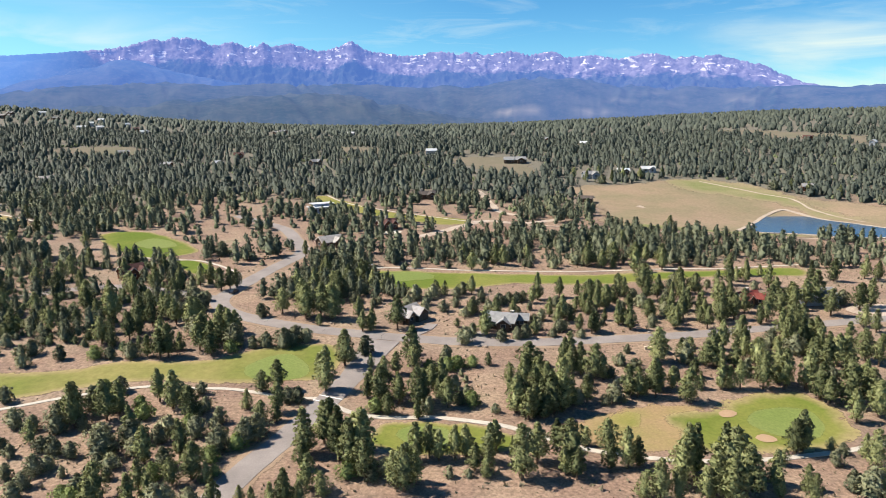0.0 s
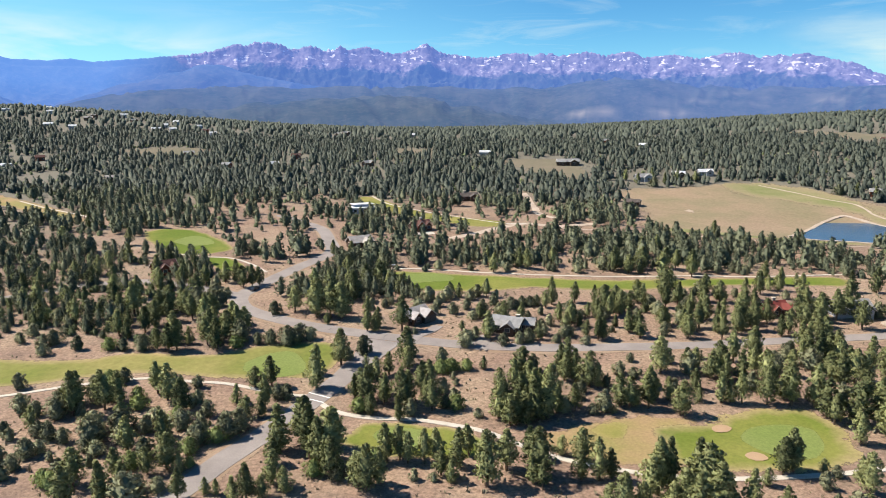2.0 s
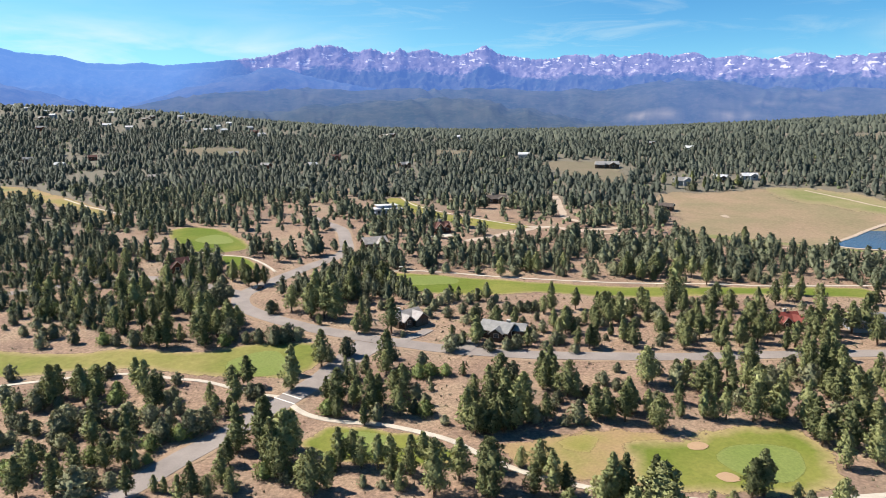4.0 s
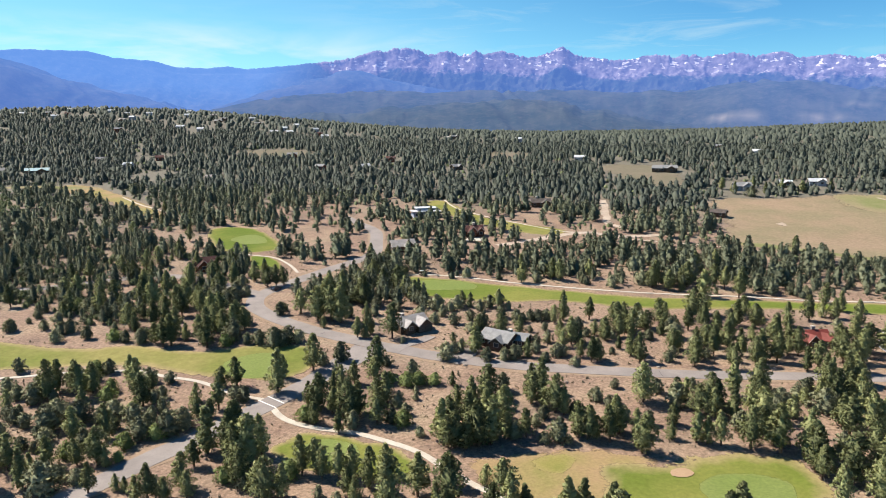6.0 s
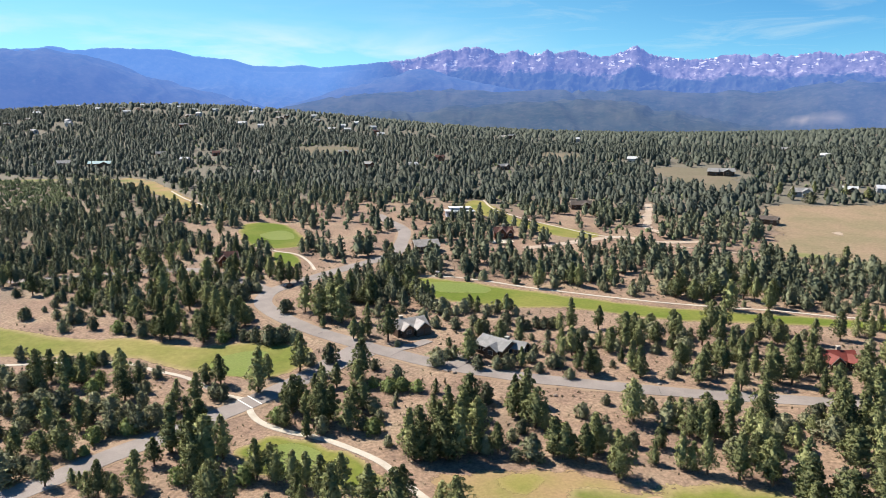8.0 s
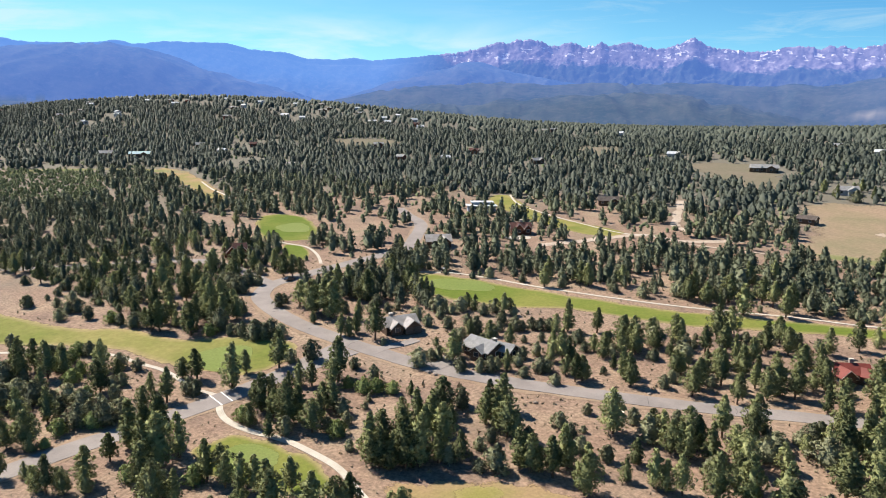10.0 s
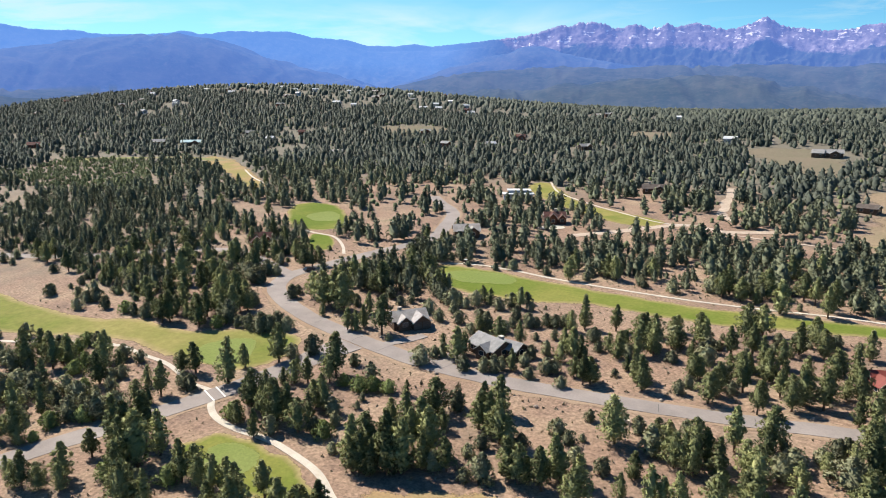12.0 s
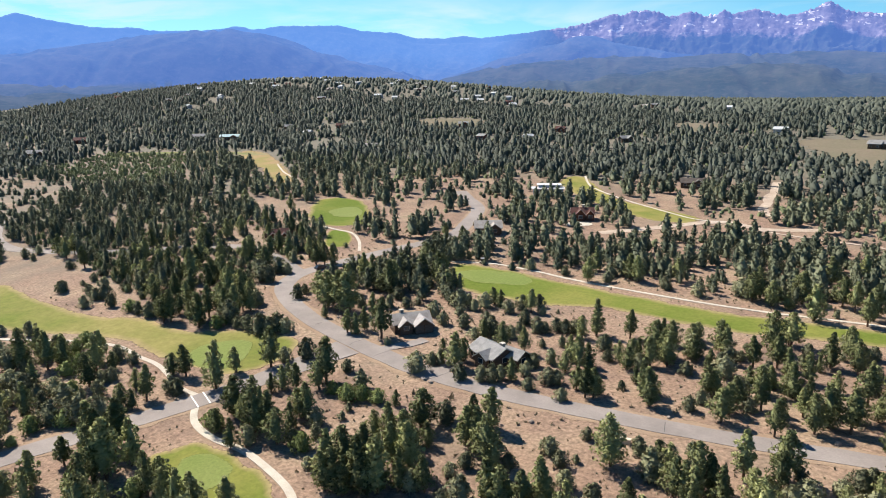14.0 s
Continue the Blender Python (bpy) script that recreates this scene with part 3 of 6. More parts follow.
# ---- distance ----
def mountain_material():
    """Forested lower slopes, bare rock and old snow above, with far blue haze painted in as emission."""
    m = bpy.data.materials.new("hazy_mountain")
    m.use_nodes = True
    nt, L = m.node_tree, m.node_tree.links.new
    b = nt.nodes["Principled BSDF"]
    b.inputs["Roughness"].default_value, b.inputs["Specular IOR Level"].default_value = 1.0, 0.0
    at, sn = nt.nodes.new("ShaderNodeAttribute"), nt.nodes.new("ShaderNodeAttribute")
    at.attribute_name, sn.attribute_name = "rise", "snowy"
    tc = nt.nodes.new("ShaderNodeTexCoord")
    n1 = node(nt, "ShaderNodeTexNoise", Scale=0.02, Detail=8.0, Roughness=0.7)
    n2 = node(nt, "ShaderNodeTexNoise", Scale=0.006, Detail=7.0, Roughness=0.68)
    L(tc.outputs["Object"], n1.inputs["Vector"])
    L(tc.outputs["Object"], n2.inputs["Vector"])

    def calc(op, p, q):
        n = nt.nodes.new("ShaderNodeMath")
        n.operation = op
        for k, v in enumerate((p, q)):
            if isinstance(v, (int, float)):
                n.inputs[k].default_value = v
            else:
                L(v, n.inputs[k])
        return n.outputs["Value"]

    def span(value, lo, hi):
        n = nt.nodes.new("ShaderNodeMapRange")
        n.inputs["From Min"].default_value, n.inputs["From Max"].default_value = lo, hi
        L(value, n.inputs["Value"])
        return n.outputs["Result"]

    def mixed(fac, p, q):
        n = nt.nodes.new("ShaderNodeMix")
        n.data_type = "RGBA"
        L(fac, n.inputs["Factor"])
        for key, v in (("A", p), ("B", q)):
            if isinstance(v, tuple):
                n.inputs[key].default_value = (*v, 1)
            else:
                L(v, n.inputs[key])
        return n.outputs["Result"]

    n3 = node(nt, "ShaderNodeTexNoise", Scale=0.035, Detail=5.0, Roughness=0.7)
    L(tc.outputs["Object"], n3.inputs["Vector"])
    woods_tone = mixed(span(n2.outputs["Fac"], 0.36, 0.64), (0.012, 0.022, 0.021), (0.046, 0.049, 0.040))
    woods_tone = mixed(calc("MULTIPLY", span(n3.outputs["Fac"], 0.48, 0.70), 0.6), woods_tone, (0.068, 0.059, 0.051))
    rock_tone = mixed(span(n1.outputs["Fac"], 0.35, 0.65), (0.045, 0.042, 0.056), (0.180, 0.152, 0.172))
    line = calc("ADD", at.outputs["Fac"], calc("ADD", calc("MULTIPLY", calc("SUBTRACT", n1.outputs["Fac"], 0.5), 0.22), calc("MULTIPLY", calc("SUBTRACT", n2.outputs["Fac"], 0.5), 0.30)))
    pale = nt.nodes.new("ShaderNodeAttribute")
    pale.attribute_name = "pale"
    woods_tone = mixed(pale.outputs["Fac"], woods_tone, (0.30, 0.24, 0.17))
    bare = span(line, 0.735, 0.79)
    tone = mixed(bare, woods_tone, rock_tone)
    # old snow: long drifts under the crest and thin runs down the gullies
    mp = nt.nodes.new("ShaderNodeMapping")
    mp.inputs["Scale"].default_value = (1.0, 1.0, 3.2)
    L(tc.outputs["Object"], mp.inputs["Vector"])
    drift = node(nt, "ShaderNodeTexNoise", Scale=0.012, Detail=5.0, Roughness=0.6, Distortion=0.6)
    L(mp.outputs["Vector"], drift.inputs["Vector"])
    mp2 = nt.nodes.new("ShaderNodeMapping")
    mp2.inputs["Scale"].default_value = (1.0, 1.0, 0.3)
    L(tc.outputs["Object"], mp2.inputs["Vector"])
    runs = node(nt, "ShaderNodeTexNoise", Scale=0.045, Detail=3.0, Roughness=0.6)
    L(mp2.outputs["Vector"], runs.inputs["Vector"])
    amount = calc("ADD", calc("MULTIPLY", sn.outputs["Fac"], 0.16), calc("ADD", drift.outputs["Fac"], calc("MULTIPLY", calc("SUBTRACT", runs.outputs["Fac"], 0.5), 0.55)))
    snow = calc("MULTIPLY", span(amount, 0.65, 0.69), span(at.outputs["Fac"], 0.76, 0.84))
    L(mixed(snow, tone, (0.50, 0.44, 0.41)), b.inputs["Base Color"])
    # far haze painted as blue emission of the slopes, stronger farther off
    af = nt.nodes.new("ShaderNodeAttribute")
    af.attribute_name = "haze_glow"
    haze_glow = ramp_node(nt, [(0.10, (0.040, 0.070, 0.145)), (0.36, (0.052, 0.100, 0.252)), (0.62, (0.054, 0.114, 0.330)), (0.92, (0.085, 0.195, 0.500))])
    L(calc("DIVIDE", af.outputs["Fac"], 1.4), haze_glow.inputs["Fac"])
    L(mixed(bare, haze_glow.outputs["Color"], (0.076, 0.118, 0.325)), b.inputs["Emission Color"])
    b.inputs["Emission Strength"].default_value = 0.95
    return m


# azimuth in degrees clockwise from +y, height of the crest in metres
CREST_EAST = [(-95, 470), (-80, 500), (-70, 505), (-65.8, 522), (-64.9, 549), (-63.8, 528), (-62.5, 508), (-60.8, 487), (-59.4, 477), (-57.7, 486), (-56.6, 468), (-54.1, 468), (-51.9, 480), (-50.5, 502), (-49.3, 482), (-47.2, 504), (-43.0, 507), (-41.3, 472), (-38.7, 460), (-37.2, 424), (-34.8, 421), (-33.5, 434), (-32.2, 418), (-30.1, 435), (-28.1, 452)]
CREST_WEST = [(-25.5, 474), (-23.9, 497), (-22.3, 541), (-21.6, 530), (-20.8, 558), (-19.2, 548), (-18.3, 510), (-16.8, 540), (-15.8, 507), (-14.6, 537), (-14.0, 510), (-12.5, 532), (-11.2, 499), (-10.0, 486), (-8.9, 518), (-7.8, 554), (-7.1, 508), (-6.3, 484), (-3.9, 455), (-2.5, 466), (-1.2, 487), (0.4, 471), (1.2, 485), (2.6, 463), (4.5, 482)]
CREST_FAR = [(5.9, 459), (7.8, 474), (9.1, 436), (11.3, 447), (12.8, 419), (14.2, 444), (15.6, 448), (16.7, 425), (18.7, 426), (20.0, 426), (21.4, 392), (23.0, 360), (24.3, 304), (25.6, 257), (27.4, 221), (29.8, 206), (30.8, 191), (36, 170), (45, 150), (60, 120)]
# nearer crests: azimuth and height, at their own distance
SHOULDER = [(-95, 330), (-75, 290), (-66, 280), (-62, 330), (-58, 385), (-54, 420), (-51, 438), (-49, 425), (-47, 375), (-45, 325), (-43, 280), (-41, 240), (-38, 190), (-36, 140), (-33, 90), (-29, 30)]
FLANK = [(-95, -60), (-60, -60), (-41, 20), (-38, 85), (-35.8, 139), (-32.9, 202), (-30.4, 261), (-27.6, 322), (-25.5, 372), (-23.5, 365), (-20, 310), (-15, 235), (-8, 150), (60, 60)]
BENCH = [(-95, 180), (-66, 120), (-55, 110), (-45, 60), (-38, 90), (-33, 165), (-29, 205), (-24, 222), (-15, 226), (-8, 222), (-3, 205), (2, 215), (5, 244), (8, 256), (11, 224), (15, 196), (20, 190), (26, 188), (32, 180), (45, 160), (60, 140)]
HILLOCKS = [(-95, 90), (-62, 80), (-50, 50), (-40, 40), (-30, 90), (-24, 120), (-18, 140), (-12, 165), (-8, 150), (-3, 90), (3, 30), (9, -10), (15, 20), (22, 70), (30, 90), (45, 80), (60, 80)]
MID = np.array((73.0, 27.0))  # the middle of the range's circle


def crest_at(line, a):
    return np.interp(a, [c[0] for c in line], [c[1] for c in line])


def mountains():
    azs = np.concatenate([np.arange(-90, -69, 0.5), np.arange(-69, -31, 0.11), np.arange(-31, 26, 0.07), np.arange(26, 46, 0.4)])
    tops = crest_at(CREST_EAST + CREST_WEST + CREST_FAR, azs)
    layers = [(FLANK, 4500, 800, 1.0), (SHOULDER, 4450, 900, 1.02), (BENCH, 3750, 700, 0.46), (HILLOCKS, 3200, 650, 0.26)]
    lows = [crest_at(line, azs) for line, _, _, _ in layers]
    rs = np.concatenate([np.linspace(2450, 3900, 36), np.linspace(3920, 4420, 22), np.linspace(4430, 4850, 62), [4930]])
    verts, rise, snowy, haze_glow, pale, upper = [], [], [], [], [], []
    even = np.arange(-95, 50, 0.1)
    ease = np.hanning(41) / np.hanning(41).sum()
    wide = np.interp(azs, even, np.convolve(np.pad(crest_at(CREST_EAST + CREST_WEST + CREST_FAR, even), 20, "edge"), ease, "valid"))
    jag = [12 - 26 * abs(noise.noise((a * 1.1, 1.0, 0.0))) - 18 * abs(noise.noise((a * 3.1, 5.0, 0.0))) - 9 * abs(noise.noise((a * 8.7, 2.0, 0.0))) for a in azs]
    high = np.clip((azs + 30) / 5, 0.3, 1) * np.clip((30 - azs) / 8, 0.4, 1)  # the alpine part of the range
    for r in rs:
        for k, a in enumerate(azs):
            x, y = MID[0] + r * math.sin(radians(a)), MID[1] + r * math.cos(radians(a))
            rough = noise.fractal((x * 0.004, y * 0.004, 3.0), 0.9, 2.1, 5)
            warp = noise.noise((x * 0.0021, y * 0.0021, 1.0)) + 0.35 * noise.noise((x * 0.006, y * 0.006, 1.0))
            spur = 0.7 - 2.0 * abs(noise.noise((a * 0.40 + 2.2 * warp, r * 0.0016, 9.0)))
            u = min(max((r - 3800) / 1050, 0), 1)
            t = tops[k] + jag[k] * high[k] * max(0, 30 * u - 29)
            crest = wide[k] * (1 - u ** 2.2) + t * u ** 2.2
            face = u * (1 - u)
            h = -50 + (crest + 50) * (0.46 * u + 0.54 * u ** 2.4) + 30 * spur * face ** 0.8 * (0.4 + 0.8 * u) + 22 * rough * face ** 0.7 * u
            # rocky ridges and hollows below the crest
            top_zone = max(0.0, min(1.0, (u - 0.45) / 0.3))
            massif = noise.ridged_multi_fractal((x * 0.0052 + 0.5 * warp, y * 0.0052, 7.0), 1.0, 2.0, 3, 0.95, 2.0) - 1.1
            rib = noise.ridged_multi_fractal((x * 0.015 + 0.6 * warp, y * 0.015, 2.0), 0.85, 2.1, 6, 0.95, 2.0) - 1.1
            h -= high[k] * top_zone * (1 - u) ** 0.35 * (62 * min(max(0.5 - massif, 0), 1.3) + 26 * min(max(0.5 - rib, 0), 1.3))
            back = min(1, max(0, (4850 - r) / 38))
            h = min(h, (tops[k] + jag[k] * high[k]) * (1 - back) + wide[k] * back + 1 - 0.28 * (4850 - r) - 0.8 * min(4850 - r, 38))
            # haze: how far along the painted blue glow each slope stands
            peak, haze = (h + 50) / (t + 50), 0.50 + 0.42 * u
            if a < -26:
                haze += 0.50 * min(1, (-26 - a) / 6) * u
            for low, (line, crest_r, width, thick) in zip(lows, layers):
                top = low[k] + 9 * noise.fractal((a * 0.35, crest_r, 0.0), 1.0, 2.0, 4)
                v = (r - crest_r) / width
                lay = -60 + (top + 60) * (max(0, 1 - v * v) if v < 0 else math.exp(-2 * v)) + 11 * rough + 18 * spur * (v < 0)
                if lay > h:
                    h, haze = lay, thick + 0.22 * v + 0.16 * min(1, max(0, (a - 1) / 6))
            if r > 4850:
                h = t - 90
            verts.append((x, y, h))
            rise.append(peak * max(0, min(1, (r - 4100) / 400)) * max(0.60, min(1, (a + 33) / 8)))
            gully = noise.ridged_multi_fractal((x * 0.013 + 0.8 * warp, y * 0.009, 5.0), 0.8, 2.1, 4, 0.95, 2.0) - 1.1
            snowy.append(-0.3 * massif - 0.35 * rib - 0.7 * gully + 0.45 * noise.noise((a * 0.45, 2.0, 3.0)))
            if u > 0.8:
                upper.append(snowy[-1])
            haze_glow.append(haze)
            fields = max(0, 1 - abs(a - 7.5) / 6) * max(0, 1 - abs(h - 84) / 22) * (0.55 + 1.2 * noise.noise((a * 0.35, h * 0.04, 8.0)))
            streaks = 0.9 * max(0, 1 - abs(a - 17) / 10) * max(0, 1 - abs(h - 135) / 50) * max(0, noise.noise((a * 0.3, h * 0.04, 4.0)))
            pale.append(min(1, max(0, fields, streaks)) * (r < 3750))
    snowy = 0.5 + 0.5 * (np.array(snowy) - np.percentile(upper, 91))
    n = len(azs)
    faces = [(i * n + j, (i + 1) * n + j, (i + 1) * n + j + 1, i * n + j + 1) for i in range(len(rs) - 1) for j in range(n - 1)]
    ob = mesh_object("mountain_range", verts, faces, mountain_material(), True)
    for key, values in (("rise", rise), ("snowy", snowy), ("haze_glow", haze_glow), ("pale", pale)):
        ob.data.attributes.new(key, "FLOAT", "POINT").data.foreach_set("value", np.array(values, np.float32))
    tagged(ob, "hazy blue mountain range with jagged rocky crest and snow patches", "mountains", kind="structure")


mountains()

# ---- trees ----
def part(name, verts, faces, mat, parent, label="", smooth=False):
    me = bpy.data.meshes.new(name)
    me.from_pydata([tuple(v) for v in verts], [], faces)
    me.materials.append(mat)
    if smooth:
        me.polygons.foreach_set("use_smooth", [True] * len(me.polygons))
    ob = new(name, me)
    ob.parent = parent
    if label:
        tagged(ob, label)
    return ob


def tapered(path, radii, sides=6):
    """A tapering tube along a path."""
    verts, faces = [], []
    for k, (p, r) in enumerate(zip(path, radii)):
        for i in range(sides):
            a = 2 * math.pi * i / sides
            verts.append((p[0] + r * math.cos(a), p[1] + r * math.sin(a), p[2]))
    for k in range(len(path) - 1):
        for i in range(sides):
            j = (i + 1) % sides
            faces.append((k * sides + i, k * sides + j, (k + 1) * sides + j, (k + 1) * sides + i))
    return verts, faces


def tufts(centres, out, size, per, rng):
    """Sprays of small leaf blades round each centre, fanned outwards and up."""
    n = len(centres)
    c = np.repeat(centres, per, 0)
    o = np.repeat(out, per, 0)
    d = o * 0.8 + rng.normal(0, 0.75, (n * per, 3)) + (0, 0, 0.25)
    d /= np.linalg.norm(d, axis=1, keepdims=True) + 1e-9
    side = np.cross(d, rng.normal(0, 1, d.shape))
    side /= np.linalg.norm(side, axis=1, keepdims=True) + 1e-9
    s = (np.repeat(size, per) * rng.uniform(0.7, 1.3, n * per))[:, None]
    base = c + rng.normal(0, 0.25, c.shape) * s
    p, q, r = base - side * s * 0.42 - d * s * 0.2, base + side * s * 0.42 - d * s * 0.2, base + d * s
    face = np.cross(q - p, r - p)
    back = ((face * (o + (0, 0, 0.3))).sum(1) < 0)[:, None]
    p, q = np.where(back, q, p), np.where(back, p, q)
    n = o + rng.normal(0, 0.24, o.shape) + (0, 0, 0.5)
    n /= np.linalg.norm(n, axis=1, keepdims=True) + 1e-9
    return np.stack([p, q, r], 1).reshape(-1, 3), np.repeat(n, 3, 0)


PINE_FORM = ((0.0, 0.12, 0.30, 0.50, 0.68, 0.82, 0.93, 1.0), (0.58, 0.92, 1.0, 0.88, 0.66, 0.43, 0.22, 0.05))
BLUNT_FORM = ((0.0, 0.12, 0.30, 0.50, 0.68, 0.82, 0.93, 1.0), (0.50, 0.86, 1.0, 0.93, 0.76, 0.53, 0.30, 0.08))
DOME_FORM = ((0.0, 0.15, 0.40, 0.60, 0.78, 0.90, 1.0), (0.72, 0.96, 1.0, 0.93, 0.72, 0.46, 0.12))


def core(rng, height, radius, low, sides, rings, jag=0.22, form=PINE_FORM):
    """A closed, uneven body of foliage under the boughs."""
    pts = np.empty((rings, sides, 3))
    for i in range(rings):
        u = i / rings
        reach = radius * np.interp(u, *form)
        for j in range(sides):
            a = 2 * math.pi * (j + 0.5 * (i % 2)) / sides + rng.uniform(-0.25, 0.25)
            f = reach * rng.uniform(1 - jag, 1 + jag)
            pts[i, j] = math.cos(a) * f, math.sin(a) * f, height * (low + (1 - low) * (u + rng.uniform(-0.3, 0.3) / rings * (i > 0)))
    tip = np.array((0, 0, height))
    tris = []
    for i in range(rings - 1):
        for j in range(sides):
            p, q, r, o = pts[i, j], pts[i, (j + 1) % sides], pts[i + 1, j], pts[i + 1, (j + 1) % sides]
            tris += [(p, q, r), (q, o, r)] if i % 2 else [(p, q, o), (p, o, r)]
    tris += [(pts[-1, j], pts[-1, (j + 1) % sides], tip) for j in range(sides)]
    v = np.array(tris).reshape(-1, 3)
    n = v * (1, 1, 0) / (np.linalg.norm(v[:, :2], axis=1, keepdims=True) + 0.3) + (0, 0, 0.7)
    n = n + np.repeat(rng.normal(0, 0.13, (len(tris), 3)), 3, 0)
    return v, n / np.linalg.norm(n, axis=1, keepdims=True)


def merged(*crowns):
    return np.concatenate([c[0] for c in crowns]), np.concatenate([c[1] for c in crowns])


def clumped_crown(rng, height, radius, low, clumps, blades, blade, form=PINE_FORM, swell=0.42, flat=0.72):
    """Boughs that end in separate rounded clumps of needles, with gaps and shade between them."""
    lean = rng.normal(0, 0.02, 2)
    side, bias = rng.uniform(0, 6.28), rng.uniform(0.05, 0.25)
    v, ns = [], []
    for b in range(clumps):
        u = ((b + rng.uniform(0, 1)) / clumps) ** 1.12
        a = b * 2.4 + rng.uniform(-0.5, 0.5)
        reach = radius * np.interp(u, *form) * rng.uniform(0.62, 1.14) * (1 + bias * math.cos(a - side))
        ball = radius * swell * (1.14 - 0.62 * u) * rng.uniform(0.72, 1.3)
        way = np.array((math.cos(a), math.sin(a), 0.0))
        mid = way * max(reach - ball * 0.8, 0.0)
        mid[2] = height * (low + (1 - low) * u) - ball * flat * u
        mid[:2] += lean * mid[2]
        d = rng.normal(0, 1, (blades, 3)) + way * 0.45 + (0, 0, 0.35)
        d /= np.linalg.norm(d, axis=1, keepdims=True)
        c = mid + d * (ball, ball, ball * flat) * rng.uniform(0.55, 1.05, (blades, 1))
        s = (blade * rng.uniform(0.65, 1.35, blades))[:, None]
        tip = d * 0.75 + rng.normal(0, 0.6, d.shape) + (0, 0, 0.15)
        tip /= np.linalg.norm(tip, axis=1, keepdims=True)
        wide = np.cross(tip, d + rng.normal(0, 0.5, d.shape))
        wide /= np.linalg.norm(wide, axis=1, keepdims=True) + 1e-9
        p, q, r = c - wide * s * 0.45 - tip * s * 0.4, c + wide * s * 0.45 - tip * s * 0.4, c + tip * s * 0.8
        back = ((np.cross(q - p, r - p) * d).sum(1) < 0)[:, None]
        p, q = np.where(back, q, p), np.where(back, p, q)
        n = d * 0.6 + way * 0.6 + (0, 0, 0.12) + rng.normal(0, 0.2, d.shape)
        n /= np.linalg.norm(n, axis=1, keepdims=True)
        v.append(np.stack([p, q, r], 1).reshape(-1, 3))
        ns.append(np.repeat(n, 3, 0))
    return np.concatenate(v), np.concatenate(ns)


def tri_faces(v):
    return [(i, i + 1, i + 2) for i in range(0, len(v), 3)]


def crown_part(v, n, mat, tree):
    ob = part("crown", v, tri_faces(v), mat, tree, smooth=True)
    ob.data.normals_split_custom_set_from_vertices(n.tolist())


def pine_tree(seed, height, radius, low, name="ponderosa_pine"):
    rng = np.random.default_rng(seed)
    tree = new(name)
    bend = rng.normal(0, 0.12, (6, 2)).cumsum(0) * 0.3
    zs = np.linspace(-0.3, height * 0.96, 6)
    v, f = tapered([(bend[i][0], bend[i][1], z) for i, z in enumerate(zs)], np.interp(zs, [0, height], [0.028 * height, 0.03]), 7)
    part("trunk", v, f, BARK, tree, smooth=True)
    c, n = merged(clumped_crown(rng, height, radius, low, int(rng.integers(40, 54)), 40, 0.36, BLUNT_FORM if seed % 2 else PINE_FORM), core(rng, height * 0.9, radius * 0.42, low + 0.06, 7, 6))
    crown_part(c, n, PINE, tree)
    return tree


def juniper_tree(seed, height, radius, mat, name):
    rng = np.random.default_rng(seed)
    tree = new(name)
    v, f = tapered([(0, 0, -0.2), (0.08, 0.03, height * 0.3), (0.0, 0.1, height * 0.7)], [0.16, 0.12, 0.04], 6)
    part("trunk", v, f, BARK, tree, smooth=True)
    c, n = merged(clumped_crown(rng, height, radius, 0.06, 30, 34, 0.27, DOME_FORM, 0.46, 0.8), core(rng, height * 0.85, radius * 0.55, 0.06, 7, 4, form=DOME_FORM))
    crown_part(c, n, mat, tree)
    return tree


def clearance(x, y, margin=0.0):
    """Which places are free of roads, turf, water and houses."""
    free = np.ones(np.shape(x), bool)
    for kind, shape, gap in AVOID:
        if kind == "area":
            odd, dist = inside(shape, x, y)
            free &= ~(odd | (dist < gap + margin))
        elif kind == "round":
            free &= np.hypot(x - shape[0], y - shape[1]) > gap + margin
        else:
            for p, q in zip(shape[:-1:2], shape[2::2]):
                t = np.clip(((x - p[0]) * (q[0] - p[0]) + (y - p[1]) * (q[1] - p[1])) / ((q - p) @ (q - p)), 0, 1)
                free &= np.hypot(x - p[0] - t * (q[0] - p[0]), y - p[1] - t * (q[1] - p[1])) > gap + margin
    return free


